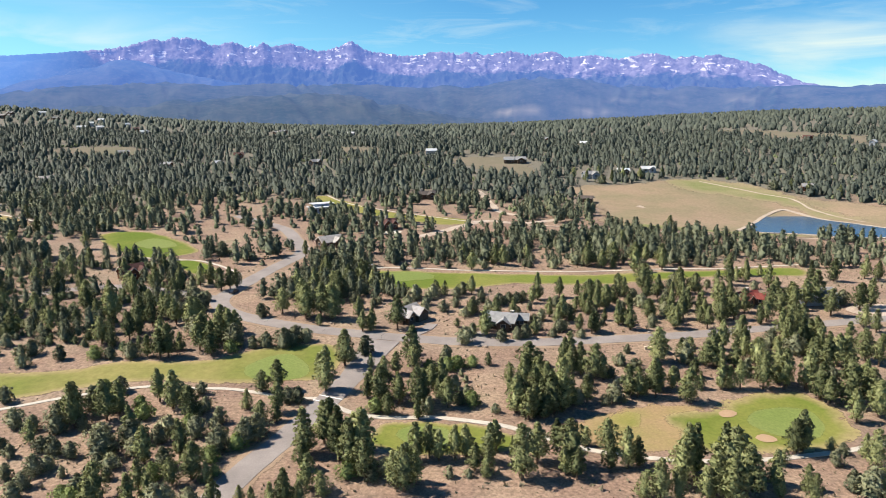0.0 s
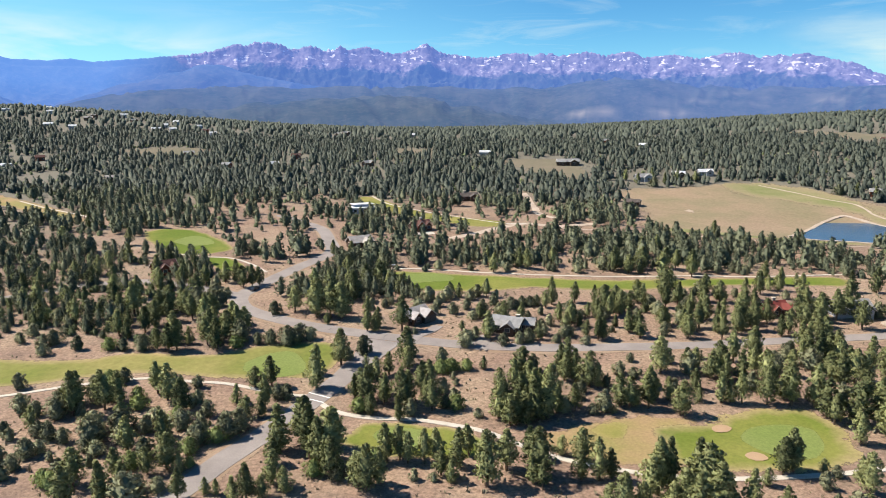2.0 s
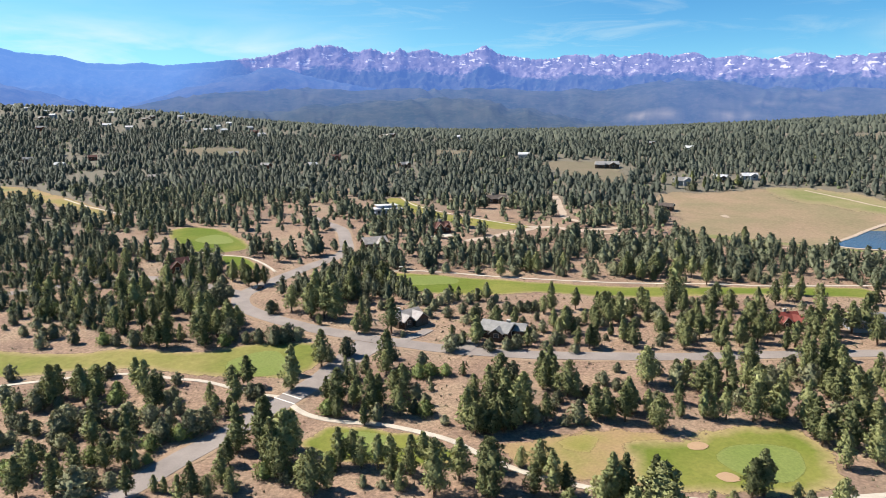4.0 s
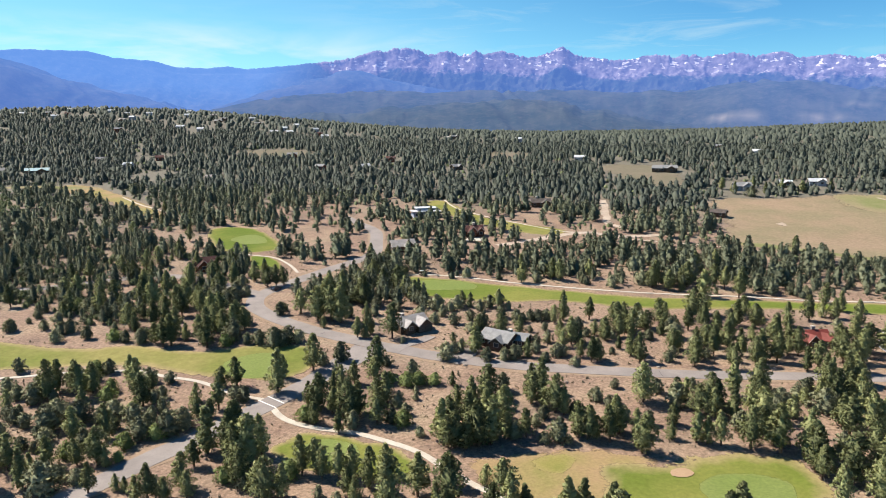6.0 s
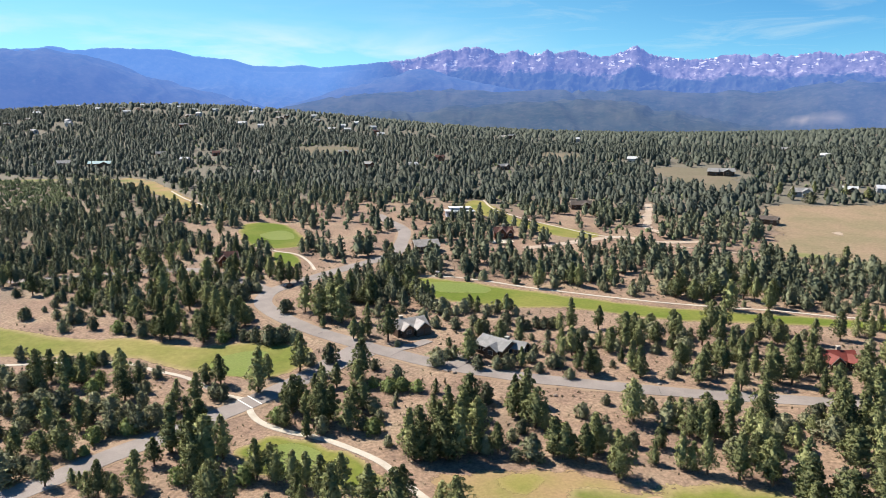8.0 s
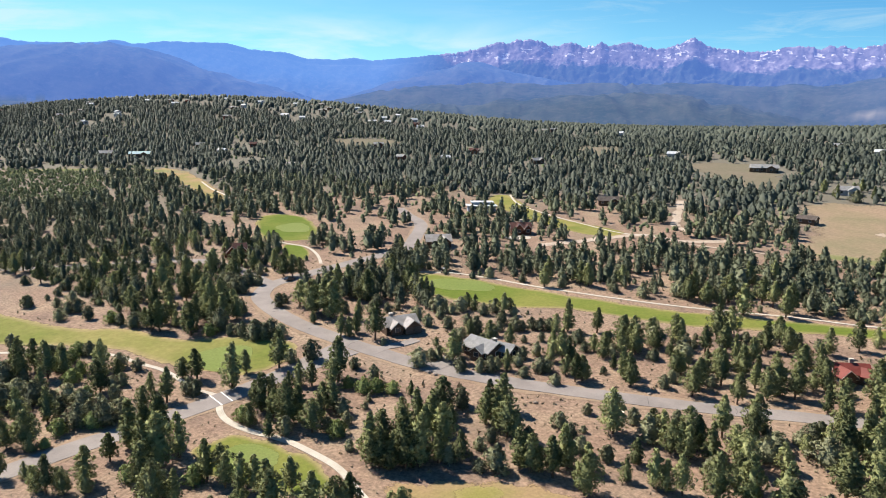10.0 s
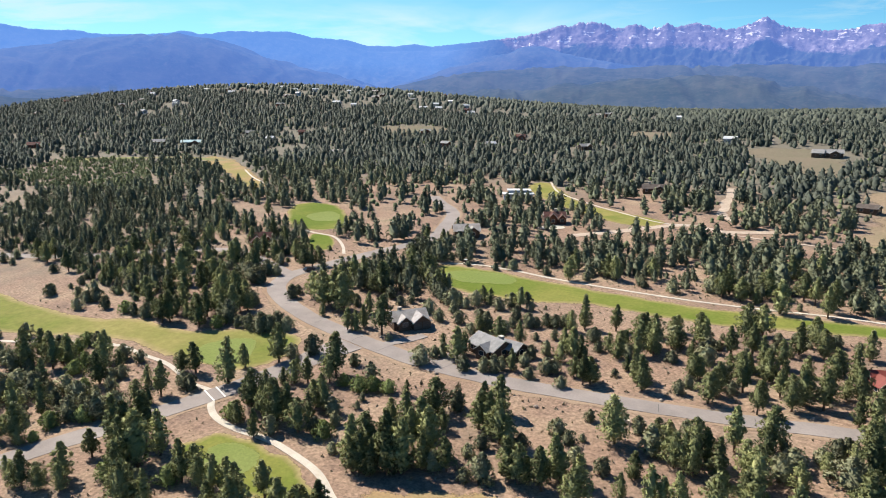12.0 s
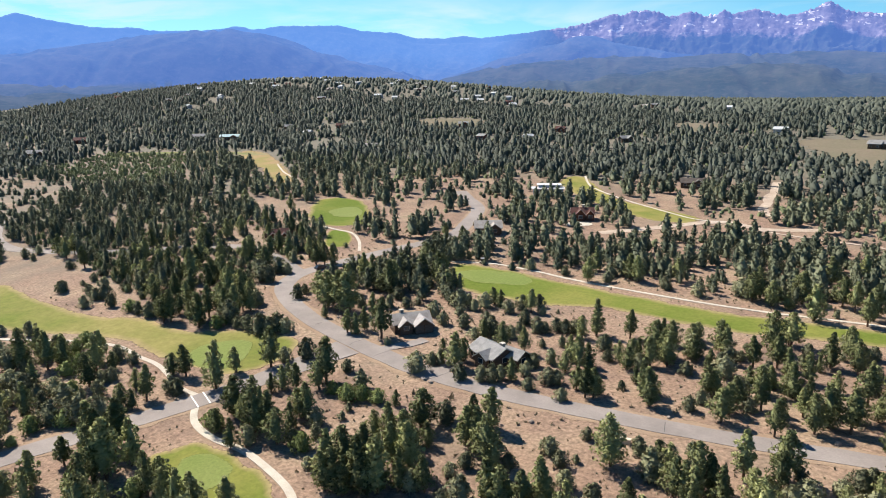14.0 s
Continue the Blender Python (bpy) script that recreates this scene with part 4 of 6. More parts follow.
def woods(name, xs, ys, heights, kinds, mat, label, detail, seed=3):
    """Many trees as one mesh, from a few shapes turned and scaled."""
    rng = np.random.default_rng(seed)
    shapes = []
    for k in range(8):
        r = np.random.default_rng(100 + k)
        slim, broad = r.uniform(2.3, 3.2), r.uniform(4.4, 5.4)
        form = DOME_FORM if k % 2 else BLUNT_FORM
        if detail == 3:
            pine = merged(core(r, 9.0, slim * 0.5, 0.12, 6, 5), clumped_crown(r, 9.7, slim * 1.05, 0.12, 34, 13, 0.55, (PINE_FORM, DOME_FORM, BLUNT_FORM)[k % 3]))
            bush = merged(core(r, 8.5, broad * 0.6, 0.0, 6, 4, form=DOME_FORM), clumped_crown(r, 10, broad, 0.05, 22, 14, 0.95, DOME_FORM, 0.42))
        elif detail == 2:
            pine = merged(core(r, 9.2, slim * 0.62, 0.12, 6, 4), clumped_crown(r, 9.7, slim, 0.10, 19, 9, 0.85, form))
            bush = merged(core(r, 8.5, broad * 0.7, 0.0, 6, 3, form=DOME_FORM), clumped_crown(r, 10, broad, 0.05, 12, 9, 1.35, DOME_FORM, 0.42))
        elif detail == 0:
            pine = core(r, 9.4, r.uniform(2.8, 3.6), 0.0, 6, 3, 0.34, form)
            bush = core(r, 10, 4.8, 0.0, 5, 3, 0.3, DOME_FORM)
        else:
            pine = merged(core(r, 9.0, slim * 0.74, 0.05, 5, 3, 0.34, form), clumped_crown(r, 9.6, slim * 0.98, 0.06, 8, 3, 1.3, form))
            bush = merged(core(r, 8.5, broad * 0.8, 0.0, 5, 2, 0.3, DOME_FORM), clumped_crown(r, 10, broad, 0.05, 5, 4, 2.4, DOME_FORM, 0.42))
        shapes.append((pine, bush))
    out, ns, tint = [], [], []
    zs = ground(xs, ys)
    for x, y, z, h, k in zip(xs, ys, zs, heights, kinds):
        v, vn = shapes[rng.integers(8)][k]
        a = rng.uniform(0, 6.28)
        s = h / 10 * (0.42 if k else 1)
        w = rng.uniform(0.85, 1.2) * s
        c, d = math.cos(a) * w, math.sin(a) * w
        p = np.empty_like(v)
        p[:, 0], p[:, 1], p[:, 2] = v[:, 0] * c - v[:, 1] * d + x, v[:, 0] * d + v[:, 1] * c + y, v[:, 2] * s + z
        out.append(p)
        ca, sa = math.cos(a), math.sin(a)
        ns.append(np.stack([vn[:, 0] * ca - vn[:, 1] * sa, vn[:, 0] * sa + vn[:, 1] * ca, vn[:, 2]], -1))
        tint.append(np.full(len(v), rng.uniform(0, 1)))
    v, tint = np.concatenate(out), np.concatenate(tint)
    me = bpy.data.meshes.new(name)
    n = len(v)
    me.vertices.add(n)
    me.vertices.foreach_set("co", v.astype(np.float32).ravel())
    me.loops.add(n)
    me.loops.foreach_set("vertex_index", np.arange(n, dtype=np.int32))
    me.polygons.add(n // 3)
    me.polygons.foreach_set("loop_start", np.arange(0, n, 3, dtype=np.int32))
    me.update(calc_edges=True)
    me.attributes.new("tint", "FLOAT", "POINT").data.foreach_set("value", tint.astype(np.float32))
    me.polygons.foreach_set("use_smooth", np.ones(n // 3, bool))
    me.normals_split_custom_set_from_vertices(np.concatenate(ns).tolist())
    me.materials.append(mat)
    return tagged(new(name, me), label, "woods", kind="stuff")


def density(x, y):
    """How thick the woods stand, 0 to 1."""
    return np.array([0.5 + 0.8 * noise.fractal((a * 0.012, b * 0.012, 2.0), 1.0, 2.0, 3) + 0.55 * noise.noise((a * 0.045, b * 0.045, 6.0)) for a, b in zip(x, y)])


def scatter(count, x0, x1, y0, y1, seed, thick=0.5):
    rng = np.random.default_rng(seed)
    x, y = rng.uniform(x0, x1, count), rng.uniform(y0, y1, count)
    keep = clearance(x, y) & (density(x, y) + rng.uniform(-0.4, 0.4, count) > 1 - thick)
    return x[keep], y[keep]

# ---- houses ----
ROOF_GREY = material("grey_shingle", [(0.35, (0.195, 0.190, 0.186)), (0.65, (0.275, 0.265, 0.258))], scale=0.5, fine=10, fine_amount=0.12)
ROOF_TAN = material("weathered_tan_shingle", [(0.35, (0.289, 0.255, 0.230)), (0.65, (0.391, 0.357, 0.323))], scale=0.5, fine=10, fine_amount=0.14)
ROOF_PALE = material("pale_pinkish_shingle", [(0.35, (0.30, 0.272, 0.262)), (0.65, (0.40, 0.368, 0.357))], scale=0.5, fine=10, fine_amount=0.10)
ROOF_RED = material("red_metal_roof", [(0.35, (0.160, 0.036, 0.028)), (0.65, (0.205, 0.052, 0.040))], scale=0.4, fine=9, fine_amount=0.1, rough=0.6)
ROOF_DARK = material("dark_brown_shingle", [(0.35, (0.070, 0.056, 0.048)), (0.65, (0.115, 0.094, 0.082))], scale=0.5, fine=10, fine_amount=0.15)
ROOF_BROWN = material("dark_red_shingle", [(0.35, (0.080, 0.038, 0.032)), (0.65, (0.125, 0.060, 0.049))], scale=0.5, fine=10, fine_amount=0.15)
ROOF_WHITE = material("white_membrane_roof", [(0.35, (0.44, 0.44, 0.45)), (0.65, (0.54, 0.54, 0.54))], scale=0.4, fine=8, fine_amount=0.05)
ROOF_TEAL = material("pale_teal_metal_roof", [(0.35, (0.357, 0.476, 0.476)), (0.65, (0.468, 0.561, 0.552))], scale=0.4, fine=8, fine_amount=0.08)
WALL_BROWN = material("dark_brown_siding", [(0.35, (0.075, 0.050, 0.036)), (0.65, (0.13, 0.085, 0.06))], scale=0.6, fine=12, fine_amount=0.2, stretch=(1, 1, 6))
WALL_LOG = material("red_brown_log", [(0.35, (0.102, 0.041, 0.026)), (0.65, (0.153, 0.064, 0.038))], scale=0.6, fine=12, fine_amount=0.2, stretch=(1, 1, 6))
WALL_GREY = material("grey_siding", [(0.35, (0.24, 0.25, 0.27)), (0.65, (0.33, 0.34, 0.36))], scale=0.6, fine=12, fine_amount=0.1, stretch=(1, 1, 6))
WALL_BLUE = material("blue_grey_siding", [(0.35, (0.26, 0.30, 0.38)), (0.65, (0.34, 0.38, 0.46))], scale=0.6, fine=12, fine_amount=0.1, stretch=(1, 1, 6))
GARAGE = material("dark_garage_door", [(0.35, (0.085, 0.070, 0.060)), (0.65, (0.12, 0.10, 0.085))], scale=0.6, fine=10, fine_amount=0.12, stretch=(1, 1, 5))
TRIM = material("cream_trim", [(0.35, (0.468, 0.408, 0.340)), (0.65, (0.561, 0.493, 0.425))], scale=1, fine=8, fine_amount=0.08)
STONE = material("chimney_stone", [(0.35, (0.22, 0.19, 0.16)), (0.65, (0.36, 0.31, 0.27))], scale=1.5, fine=5, fine_amount=0.25)
GLASS = bpy.data.materials.new("window_glass")
GLASS.use_nodes = True
_g = GLASS.node_tree.nodes["Principled BSDF"]
_g.inputs["Base Color"].default_value, _g.inputs["Roughness"].default_value, _g.inputs["Metallic"].default_value = (0.03, 0.04, 0.05, 1), 0.06, 0.0


def box(x0, x1, y0, y1, z0, z1):
    v = [(x, y, z) for z in (z0, z1) for x, y in ((x0, y0), (x1, y0), (x1, y1), (x0, y1))]
    return v, [(3, 2, 1, 0), (4, 5, 6, 7), (0, 1, 5, 4), (1, 2, 6, 5), (2, 3, 7, 6), (3, 0, 4, 7)]


def moved(vf, m):
    v, f = vf
    return [tuple(m @ Vector(p)) for p in v], f


def gabled_wing(house, m, length, depth, eave, rise, wall, roof, windows=3, garage=0, over=0.6, base=-1.2):
    """One wing of a house: ridge along local x; walls, two roof slabs, barge boards, windows, garage doors in the +x gable."""
    L2, D2 = length / 2, depth / 2
    v = [(-L2, -D2, base), (L2, -D2, base), (L2, D2, base), (-L2, D2, base), (-L2, -D2, eave), (L2, -D2, eave), (L2, D2, eave), (-L2, D2, eave), (-L2, 0, eave + rise), (L2, 0, eave + rise)]
    f = [(0, 1, 5, 4), (2, 3, 7, 6), (1, 2, 6, 9, 5), (3, 0, 4, 8, 7), (3, 2, 1, 0), (4, 5, 9, 8), (6, 7, 8, 9)]
    part("wall", *moved((v, f), m), wall, house)
    slope = rise / D2
    for s in (-1, 1):
        e = D2 + over
        lo, hi, t = eave - over * slope + 0.05, eave + rise + 0.05, 0.22
        a = [(-L2 - over, 0, hi), (L2 + over, 0, hi), (L2 + over, s * e, lo), (-L2 - over, s * e, lo)]
        vv = a + [(p[0], p[1], p[2] + t) for p in a]
        ff = [(0, 1, 2, 3), (7, 6, 5, 4), (0, 4, 5, 1), (1, 5, 6, 2), (2, 6, 7, 3), (3, 7, 4, 0)]
        slab = part("roof", *moved((vv, ff if s > 0 else [q[::-1] for q in ff]), m), roof, house)
        for end in (-1, 1):
            x = end * (L2 + over)
            b = [(x, 0, hi - 0.12), (x + end * 0.06, 0, hi - 0.12), (x + end * 0.06, s * e, lo - 0.12), (x, s * e, lo - 0.12)]
            bb = b + [(p[0], p[1], p[2] + 0.34) for p in b]
            part("barge_board", *moved((bb, ff), m), TRIM, slab)
    for k in range(windows):
        x = -L2 + length * (k + 0.5) / windows
        for s in (-1, 1):
            y = s * (D2 + 0.03)
            w = part("window", *moved(box(x - 0.75, x + 0.75, y - 0.05, y + 0.05, 0.8, 2.2), m), TRIM, house)
            part("pane", *moved(box(x - 0.65, x + 0.65, y - 0.07, y + 0.07, 0.9, 2.1), m), GLASS, w)
    for k in range(garage):
        y = (k - (garage - 1) / 2) * 3.1
        part("garage_door", *moved(box(L2 - 0.02, L2 + 0.08, y - 1.35, y + 1.35, 0.0, 2.3), m), GARAGE, house)
    if not garage:
        for s in (-1, 1):
            x = s * (L2 + 0.03)
            w = part("window", *moved(box(x - 0.05, x + 0.05, -0.9, 0.9, 0.8, 2.3), m), TRIM, house)
            part("pane", *moved(box(x - 0.07, x + 0.07, -0.8, 0.8, 0.9, 2.2), m), GLASS, w)


def chimney(house, m, x, y, z0, z1):
    c = part("chimney", *moved(box(x - 0.6, x + 0.6, y - 0.5, y + 0.5, z0, z1), m), STONE, house)
    part("cap", *moved(box(x - 0.72, x + 0.72, y - 0.62, y + 0.62, z1, z1 + 0.2), m), TRIM, c)


def house_at(x, y, label, yaw, clear, size=1.0):
    h = new("house")
    h.matrix_world = pose(x, y, float(ground(x, y)) + 0.25, 0, 0, yaw) @ Matrix.Diagonal((size, size, size, 1))
    AVOID.append(("round", (x, y), clear))
    return tagged(h, label, "house", group="houses among the pines")


def simple_house(x, y, yaw, length, depth, eave, rise, wall, roof, label, wing=0.0, stack=False):
    length, depth, eave, rise, wing = 0.8 * length, 0.8 * depth, 0.9 * eave, 0.85 * rise, 0.8 * wing
    h = house_at(x, y, label, yaw, max(length, depth) * 0.55 + (15 if y > 700 else 10 if y > 560 else 5))
    gabled_wing(h, Matrix(), length, depth, eave, rise, wall, roof, windows=max(2, int(length / 4)))
    if wing:
        gabled_wing(h, pose(length * 0.22, -depth * 0.35, 0, 0, 0, -90), depth * 0.9, wing, eave, rise * wing / depth * 1.05, wall, roof, windows=1)
    if stack:
        chimney(h, Matrix(), -length * 0.2, 0.8, eave, eave + rise + 1.3)
    return h


# the house with cream-edged gables by the bend of the road
h = house_at(-12.8, 231.2, "brown house with pale gabled roof, cream edges and two garage doors", 54, 9, 0.9)
gabled_wing(h, Matrix(), 11.5, 6.2, 2.72, 2.17, WALL_BROWN, ROOF_TAN, windows=3)
gabled_wing(h, pose(2.94, -3.22, 0, 0, 0, -90), 5.6, 5.4, 2.46, 2.03, WALL_BROWN, ROOF_PALE, windows=1, garage=2)
gabled_wing(h, pose(-2.44, -2.80, 0, 0, 0, -90), 4.2, 4.0, 2.46, 1.65, WALL_BROWN, ROOF_PALE, windows=1)
chimney(h, Matrix(), -2.45, 1.05, 3.00, 5.77)
# the grey-roofed house beside it
h = house_at(19.0, 224.5, "brown house with wide light grey roof", -22, 9, 0.9)
gabled_wing(h, Matrix(), 11.0, 8.4, 2.63, 2.20, WALL_BROWN, ROOF_GREY, windows=4)
gabled_wing(h, pose(4.6, 3.2, 0, 0, 0, 12), 8.0, 5.4, 2.55, 1.58, WALL_BROWN, ROOF_GREY, windows=2)
gabled_wing(h, pose(1.8, -3.6, 0, 0, 0, -80), 4.4, 4.2, 2.55, 1.42, WALL_BROWN, ROOF_GREY, windows=1)
chimney(h, Matrix(), 3.64, 0.62, 3.00, 5.66)
# red metal roof among tall pines
h = house_at(109, 248.5, "timber house with red metal roof and chimney", 20, 9, 0.8)
gabled_wing(h, Matrix(), 10.5, 6.3, 2.89, 2.33, WALL_BROWN, ROOF_RED, windows=4)
gabled_wing(h, pose(-3.08, -2.52, 0, 0, 0, -75), 6.3, 4.9, 2.72, 1.95, WALL_BROWN, ROOF_RED, windows=2)
gabled_wing(h, pose(3.85, -2.38, 0, 0, 0, -50), 5.6, 4.2, 2.72, 1.72, WALL_BROWN, ROOF_RED, windows=2)
chimney(h, Matrix(), 0.35, 0.49, 3.75, 6.55)
# dark red house beyond the bend
h = house_at(-127, 283, "log house with dark red gabled roofs", 50, 9)
gabled_wing(h, Matrix(), 9.1, 5.6, 2.72, 2.40, WALL_LOG, ROOF_BROWN, windows=3)
gabled_wing(h, pose(-1.75, -2.94, 0, 0, 0, -90), 4.9, 4.5, 2.55, 2.17, WALL_LOG, ROOF_BROWN, windows=1)
gabled_wing(h, pose(2.94, -2.52, 0, 0, 0, -90), 4.2, 3.5, 2.55, 1.80, WALL_LOG, ROOF_BROWN, windows=1)
# flat-roofed modern house
h = house_at(-73, 429, "modern blue-grey house with two white flat roofs", 30, 11)
part("wall", *box(-8, 8, -4, 4, -1, 3.2), WALL_BLUE, h)
part("roof", *box(-9, 9, -5, 4.6, 3.2, 3.6), ROOF_WHITE, h)
part("wall", *box(-5, 6.5, 0, 7, -1, 4.8), WALL_BLUE, h)
part("roof", *box(-6, 7.5, -0.6, 7.8, 4.8, 5.15), ROOF_WHITE, h)
for k in range(5):
    w = part("window", *box(-6.9 + 3 * k, -5.1 + 3 * k, -4.06, -3.96, 0.7, 2.5), TRIM, h)
    part("pane", *box(-6.8 + 3 * k, -5.2 + 3 * k, -4.1, -3.94, 0.8, 2.4), GLASS, w)
# log house with stepped gables
h = house_at(-31, 383, "red-brown log house with twin gables and chimney", 32, 9)
gabled_wing(h, Matrix(), 9.8, 5.6, 2.80, 2.25, WALL_LOG, ROOF_BROWN, windows=3)
gabled_wing(h, pose(-1.40, -2.52, 0, 0, 0, -90), 4.2, 4.2, 2.80, 2.25, WALL_LOG, ROOF_BROWN, windows=1)
gabled_wing(h, pose(3.15, -2.24, 0, 0, 0, -90), 3.5, 3.5, 2.55, 1.88, WALL_LOG, ROOF_BROWN, windows=1)
chimney(h, Matrix(), 0.4, 0.6, 3, 6.4)
patch("concrete_apron", [(-34, 372), (-26, 378), (-22, 373), (-30, 367)], 0.16, CONCRETE, "white concrete forecourt beside a log house", "forecourt", ragged=0.3, cell=2, clear=0)
simple_house(-55, 339, 38, 14, 8.5, 3.0, 2.8, WALL_BROWN, ROOF_TAN, "tan-roofed house half hidden by pines", wing=6)
simple_house(134, 249, 10, 15, 9, 3.2, 2.6, WALL_GREY, ROOF_GREY, "grey house half hidden by tall pines", wing=6, stack=True)
patch("gravel_yard", [(140, 240), (150, 247), (160, 244), (160, 234), (146, 232)], 0.1, GRAVEL, "pale gravel turning yard beside a grey house", "yard", ragged=0.8, cell=3)
simple_house(120, 581, 12, 15, 9, 3.2, 2.6, WALL_GREY, ROOF_GREY, "grey house with pale roof at the meadow edge", wing=8)
simple_house(151, 598, -8, 12, 8, 3.0, 2.2, WALL_BROWN, ROOF_WHITE, "house with white roof at the meadow edge", wing=6)
simple_house(174, 607, 5, 14, 8, 3.0, 2.2, WALL_GREY, ROOF_WHITE, "long house with white roof at the meadow edge", wing=7)
simple_house(98, 487, -20, 12, 8, 2.8, 1.8, WALL_BROWN, ROOF_DARK, "dark brown barn at the edge of the meadow")
simple_house(66, 655, 8, 24, 11, 3.2, 2.6, WALL_BROWN, ROOF_GREY, "long brown house with grey roof in a clearing", wing=8)
simple_house(-12, 486, 20, 16, 9, 3.0, 2.4, WALL_BROWN, ROOF_DARK, "brown house with dark shingle roof among pines", wing=7, stack=True)
simple_house(-488, 541, 40, 24, 10, 3.2, 2.4, WALL_BROWN, ROOF_TEAL, "long house with pale teal metal roof", wing=8)
simple_house(-525, 531, 35, 16, 9, 3.2, 2.6, WALL_BROWN, ROOF_GREY, "brown house with grey roof on a wooded slope")
simple_house(-585, 398, 50, 22, 12, 3.6, 3.2, WALL_BROWN, ROOF_GREY, "large brown house with grey roof on a wooded slope", wing=8)
simple_house(-640, 470, 40, 20, 10, 3.2, 3.0, WALL_LOG, ROOF_BROWN, "brown house with dark roof on a wooded slope", wing=7)
far_rng = np.random.default_rng(77)
FAR_HOUSES = [(-480, 612), (-429, 591), (-430, 638), (-300, 540), (-240, 622), (-115, 643), (-199, 632), (-195, 686), (-11, 709), (120, 841), (150, 765), (-765, 742), (-374, 903), (-227, 984), (-934, 637), (-843, 710), (-791, 763), (-1021, 735), (-1110, 928), (-864, 929), (-939, 1121), (-847, 1103), (-586, 882), (-682, 1100), (-441, 929), (-226, 1022), (-127, 999), (-398, 934), (-549, 876), (-980, 860), (-1060, 1010), (-900, 1010), (-760, 980), (-700, 900), (-1150, 830), (-620, 1040), (-500, 1060), (390, 769), (429, 716), (270, 526), (60, 652)]
FAR_HOUSES_B = [(-758, 684), (-936, 830), (-857, 754), (-897, 911), (-969, 1009), (-815, 891), (-826, 928), (-820, 1015), (-627, 808), (-715, 940), (-743, 1012), (-695, 1047), (-600, 993), (-618, 1120), (-543, 1015), (-477, 978), (-608, 1213), (-438, 1001), (-307, 691), (-457, 914), (-781, 1171)]
for k, (x, y) in enumerate(FAR_HOUSES + FAR_HOUSES_B):
    roof, wall, tint = [(ROOF_GREY, WALL_BROWN, "grey"), (ROOF_WHITE, WALL_GREY, "white"), (ROOF_BROWN, WALL_LOG, "dark red"), (ROOF_TAN, WALL_BROWN, "tan"), (ROOF_GREY, WALL_LOG, "grey")][k % 5 if y < 700 or k % 2 else 1]
    simple_house(x, y, far_rng.uniform(-20, 60), far_rng.uniform(9, 14), far_rng.uniform(6, 8), 4.6 if y > 700 else 3.4, 2.0, wall, roof, f"distant house with {tint} roof among dark pines", wing=6 if k % 2 else 0)

# ---- small things by the roads ----
strip("driveway", [(8.7, 207.5), (10.4, 211.2), (11.6, 214.8), (11.3, 219.1)], 4.6, 0.17, ASPHALT, "grey paved driveway to a grey-roofed house", "driveway", wobble=0.6)
strip("driveway", [(-10.9, 211.3), (-8.8, 217.4), (-5.6, 221.9), (-3.9, 226.5)], 3.6, 0.17, ASPHALT, "grey paved driveway to a gabled house", "driveway", wobble=0.6)
PAINT = material("white_road_paint", [(0.35, (0.62, 0.60, 0.56)), (0.65, (0.74, 0.72, 0.68))], scale=1.5, fine=8, fine_amount=0.15)
strip("crossing_line", [(-34.0, 173.6), (-27.4, 171.0)], 0.35, 0.2, PAINT, "white painted line across the side road", "road marking", across=1, clear=0)
strip("crossing_line", [(-32.8, 176.2), (-26.4, 173.6)], 0.35, 0.2, PAINT, "white painted line across the side road", "road marking", across=1, clear=0)
SEAL = material("crack_sealant", [(0.4, (0.10, 0.09, 0.085)), (0.6, (0.14, 0.125, 0.12))], scale=2, fine=6, fine_amount=0.1)
main_line = curve(MAIN, 2.0)
crng = np.random.default_rng(8)
for k in range(14, 118, 5):
    p, q = main_line[k], main_line[k + 1]
    d = (q - p) / np.linalg.norm(q - p)
    w = np.array((-d[1], d[0]))
    a, b = sorted(crng.uniform(-2.5, 2.5, 2))
    if b - a > 2:
        c = p + d * crng.uniform(-2, 2, 1)
        strip("sealed_crack", [c + w * a, c + w * (a + b) / 2 + d * crng.uniform(-0.5, 0.5), c + w * b + d * crng.uniform(-0.6, 0.6)], 0.14, 0.15, SEAL, "dark sealed crack across the asphalt", "crack", across=1, step=0.8, clear=-9)
ROCK = material("field_stone", [(0.35, (0.20, 0.16, 0.13)), (0.65, (0.34, 0.28, 0.23))], scale=2, fine=6, fine_amount=0.25)


def boulder(x, y, size, seed):
    bm = bmesh.new()
    bmesh.ops.create_icosphere(bm, subdivisions=2, radius=size)
    for v in bm.verts:
        v.co *= 1 + 0.35 * noise.noise(v.co * (0.9 / size) + Vector((seed, 0, 0)))
        v.co.z *= 0.7
    me = bpy.data.meshes.new("boulder")
    bm.to_mesh(me)
    bm.free()
    me.materials.append(ROCK)
    ob = new("boulder", me)
    ob.matrix_world = pose(x, y, float(ground(x, y)) + size * 0.35, 0, 0, seed * 70)
    tagged(ob, "rounded grey-brown boulder beside the road", "boulder", group="boulders along the road")


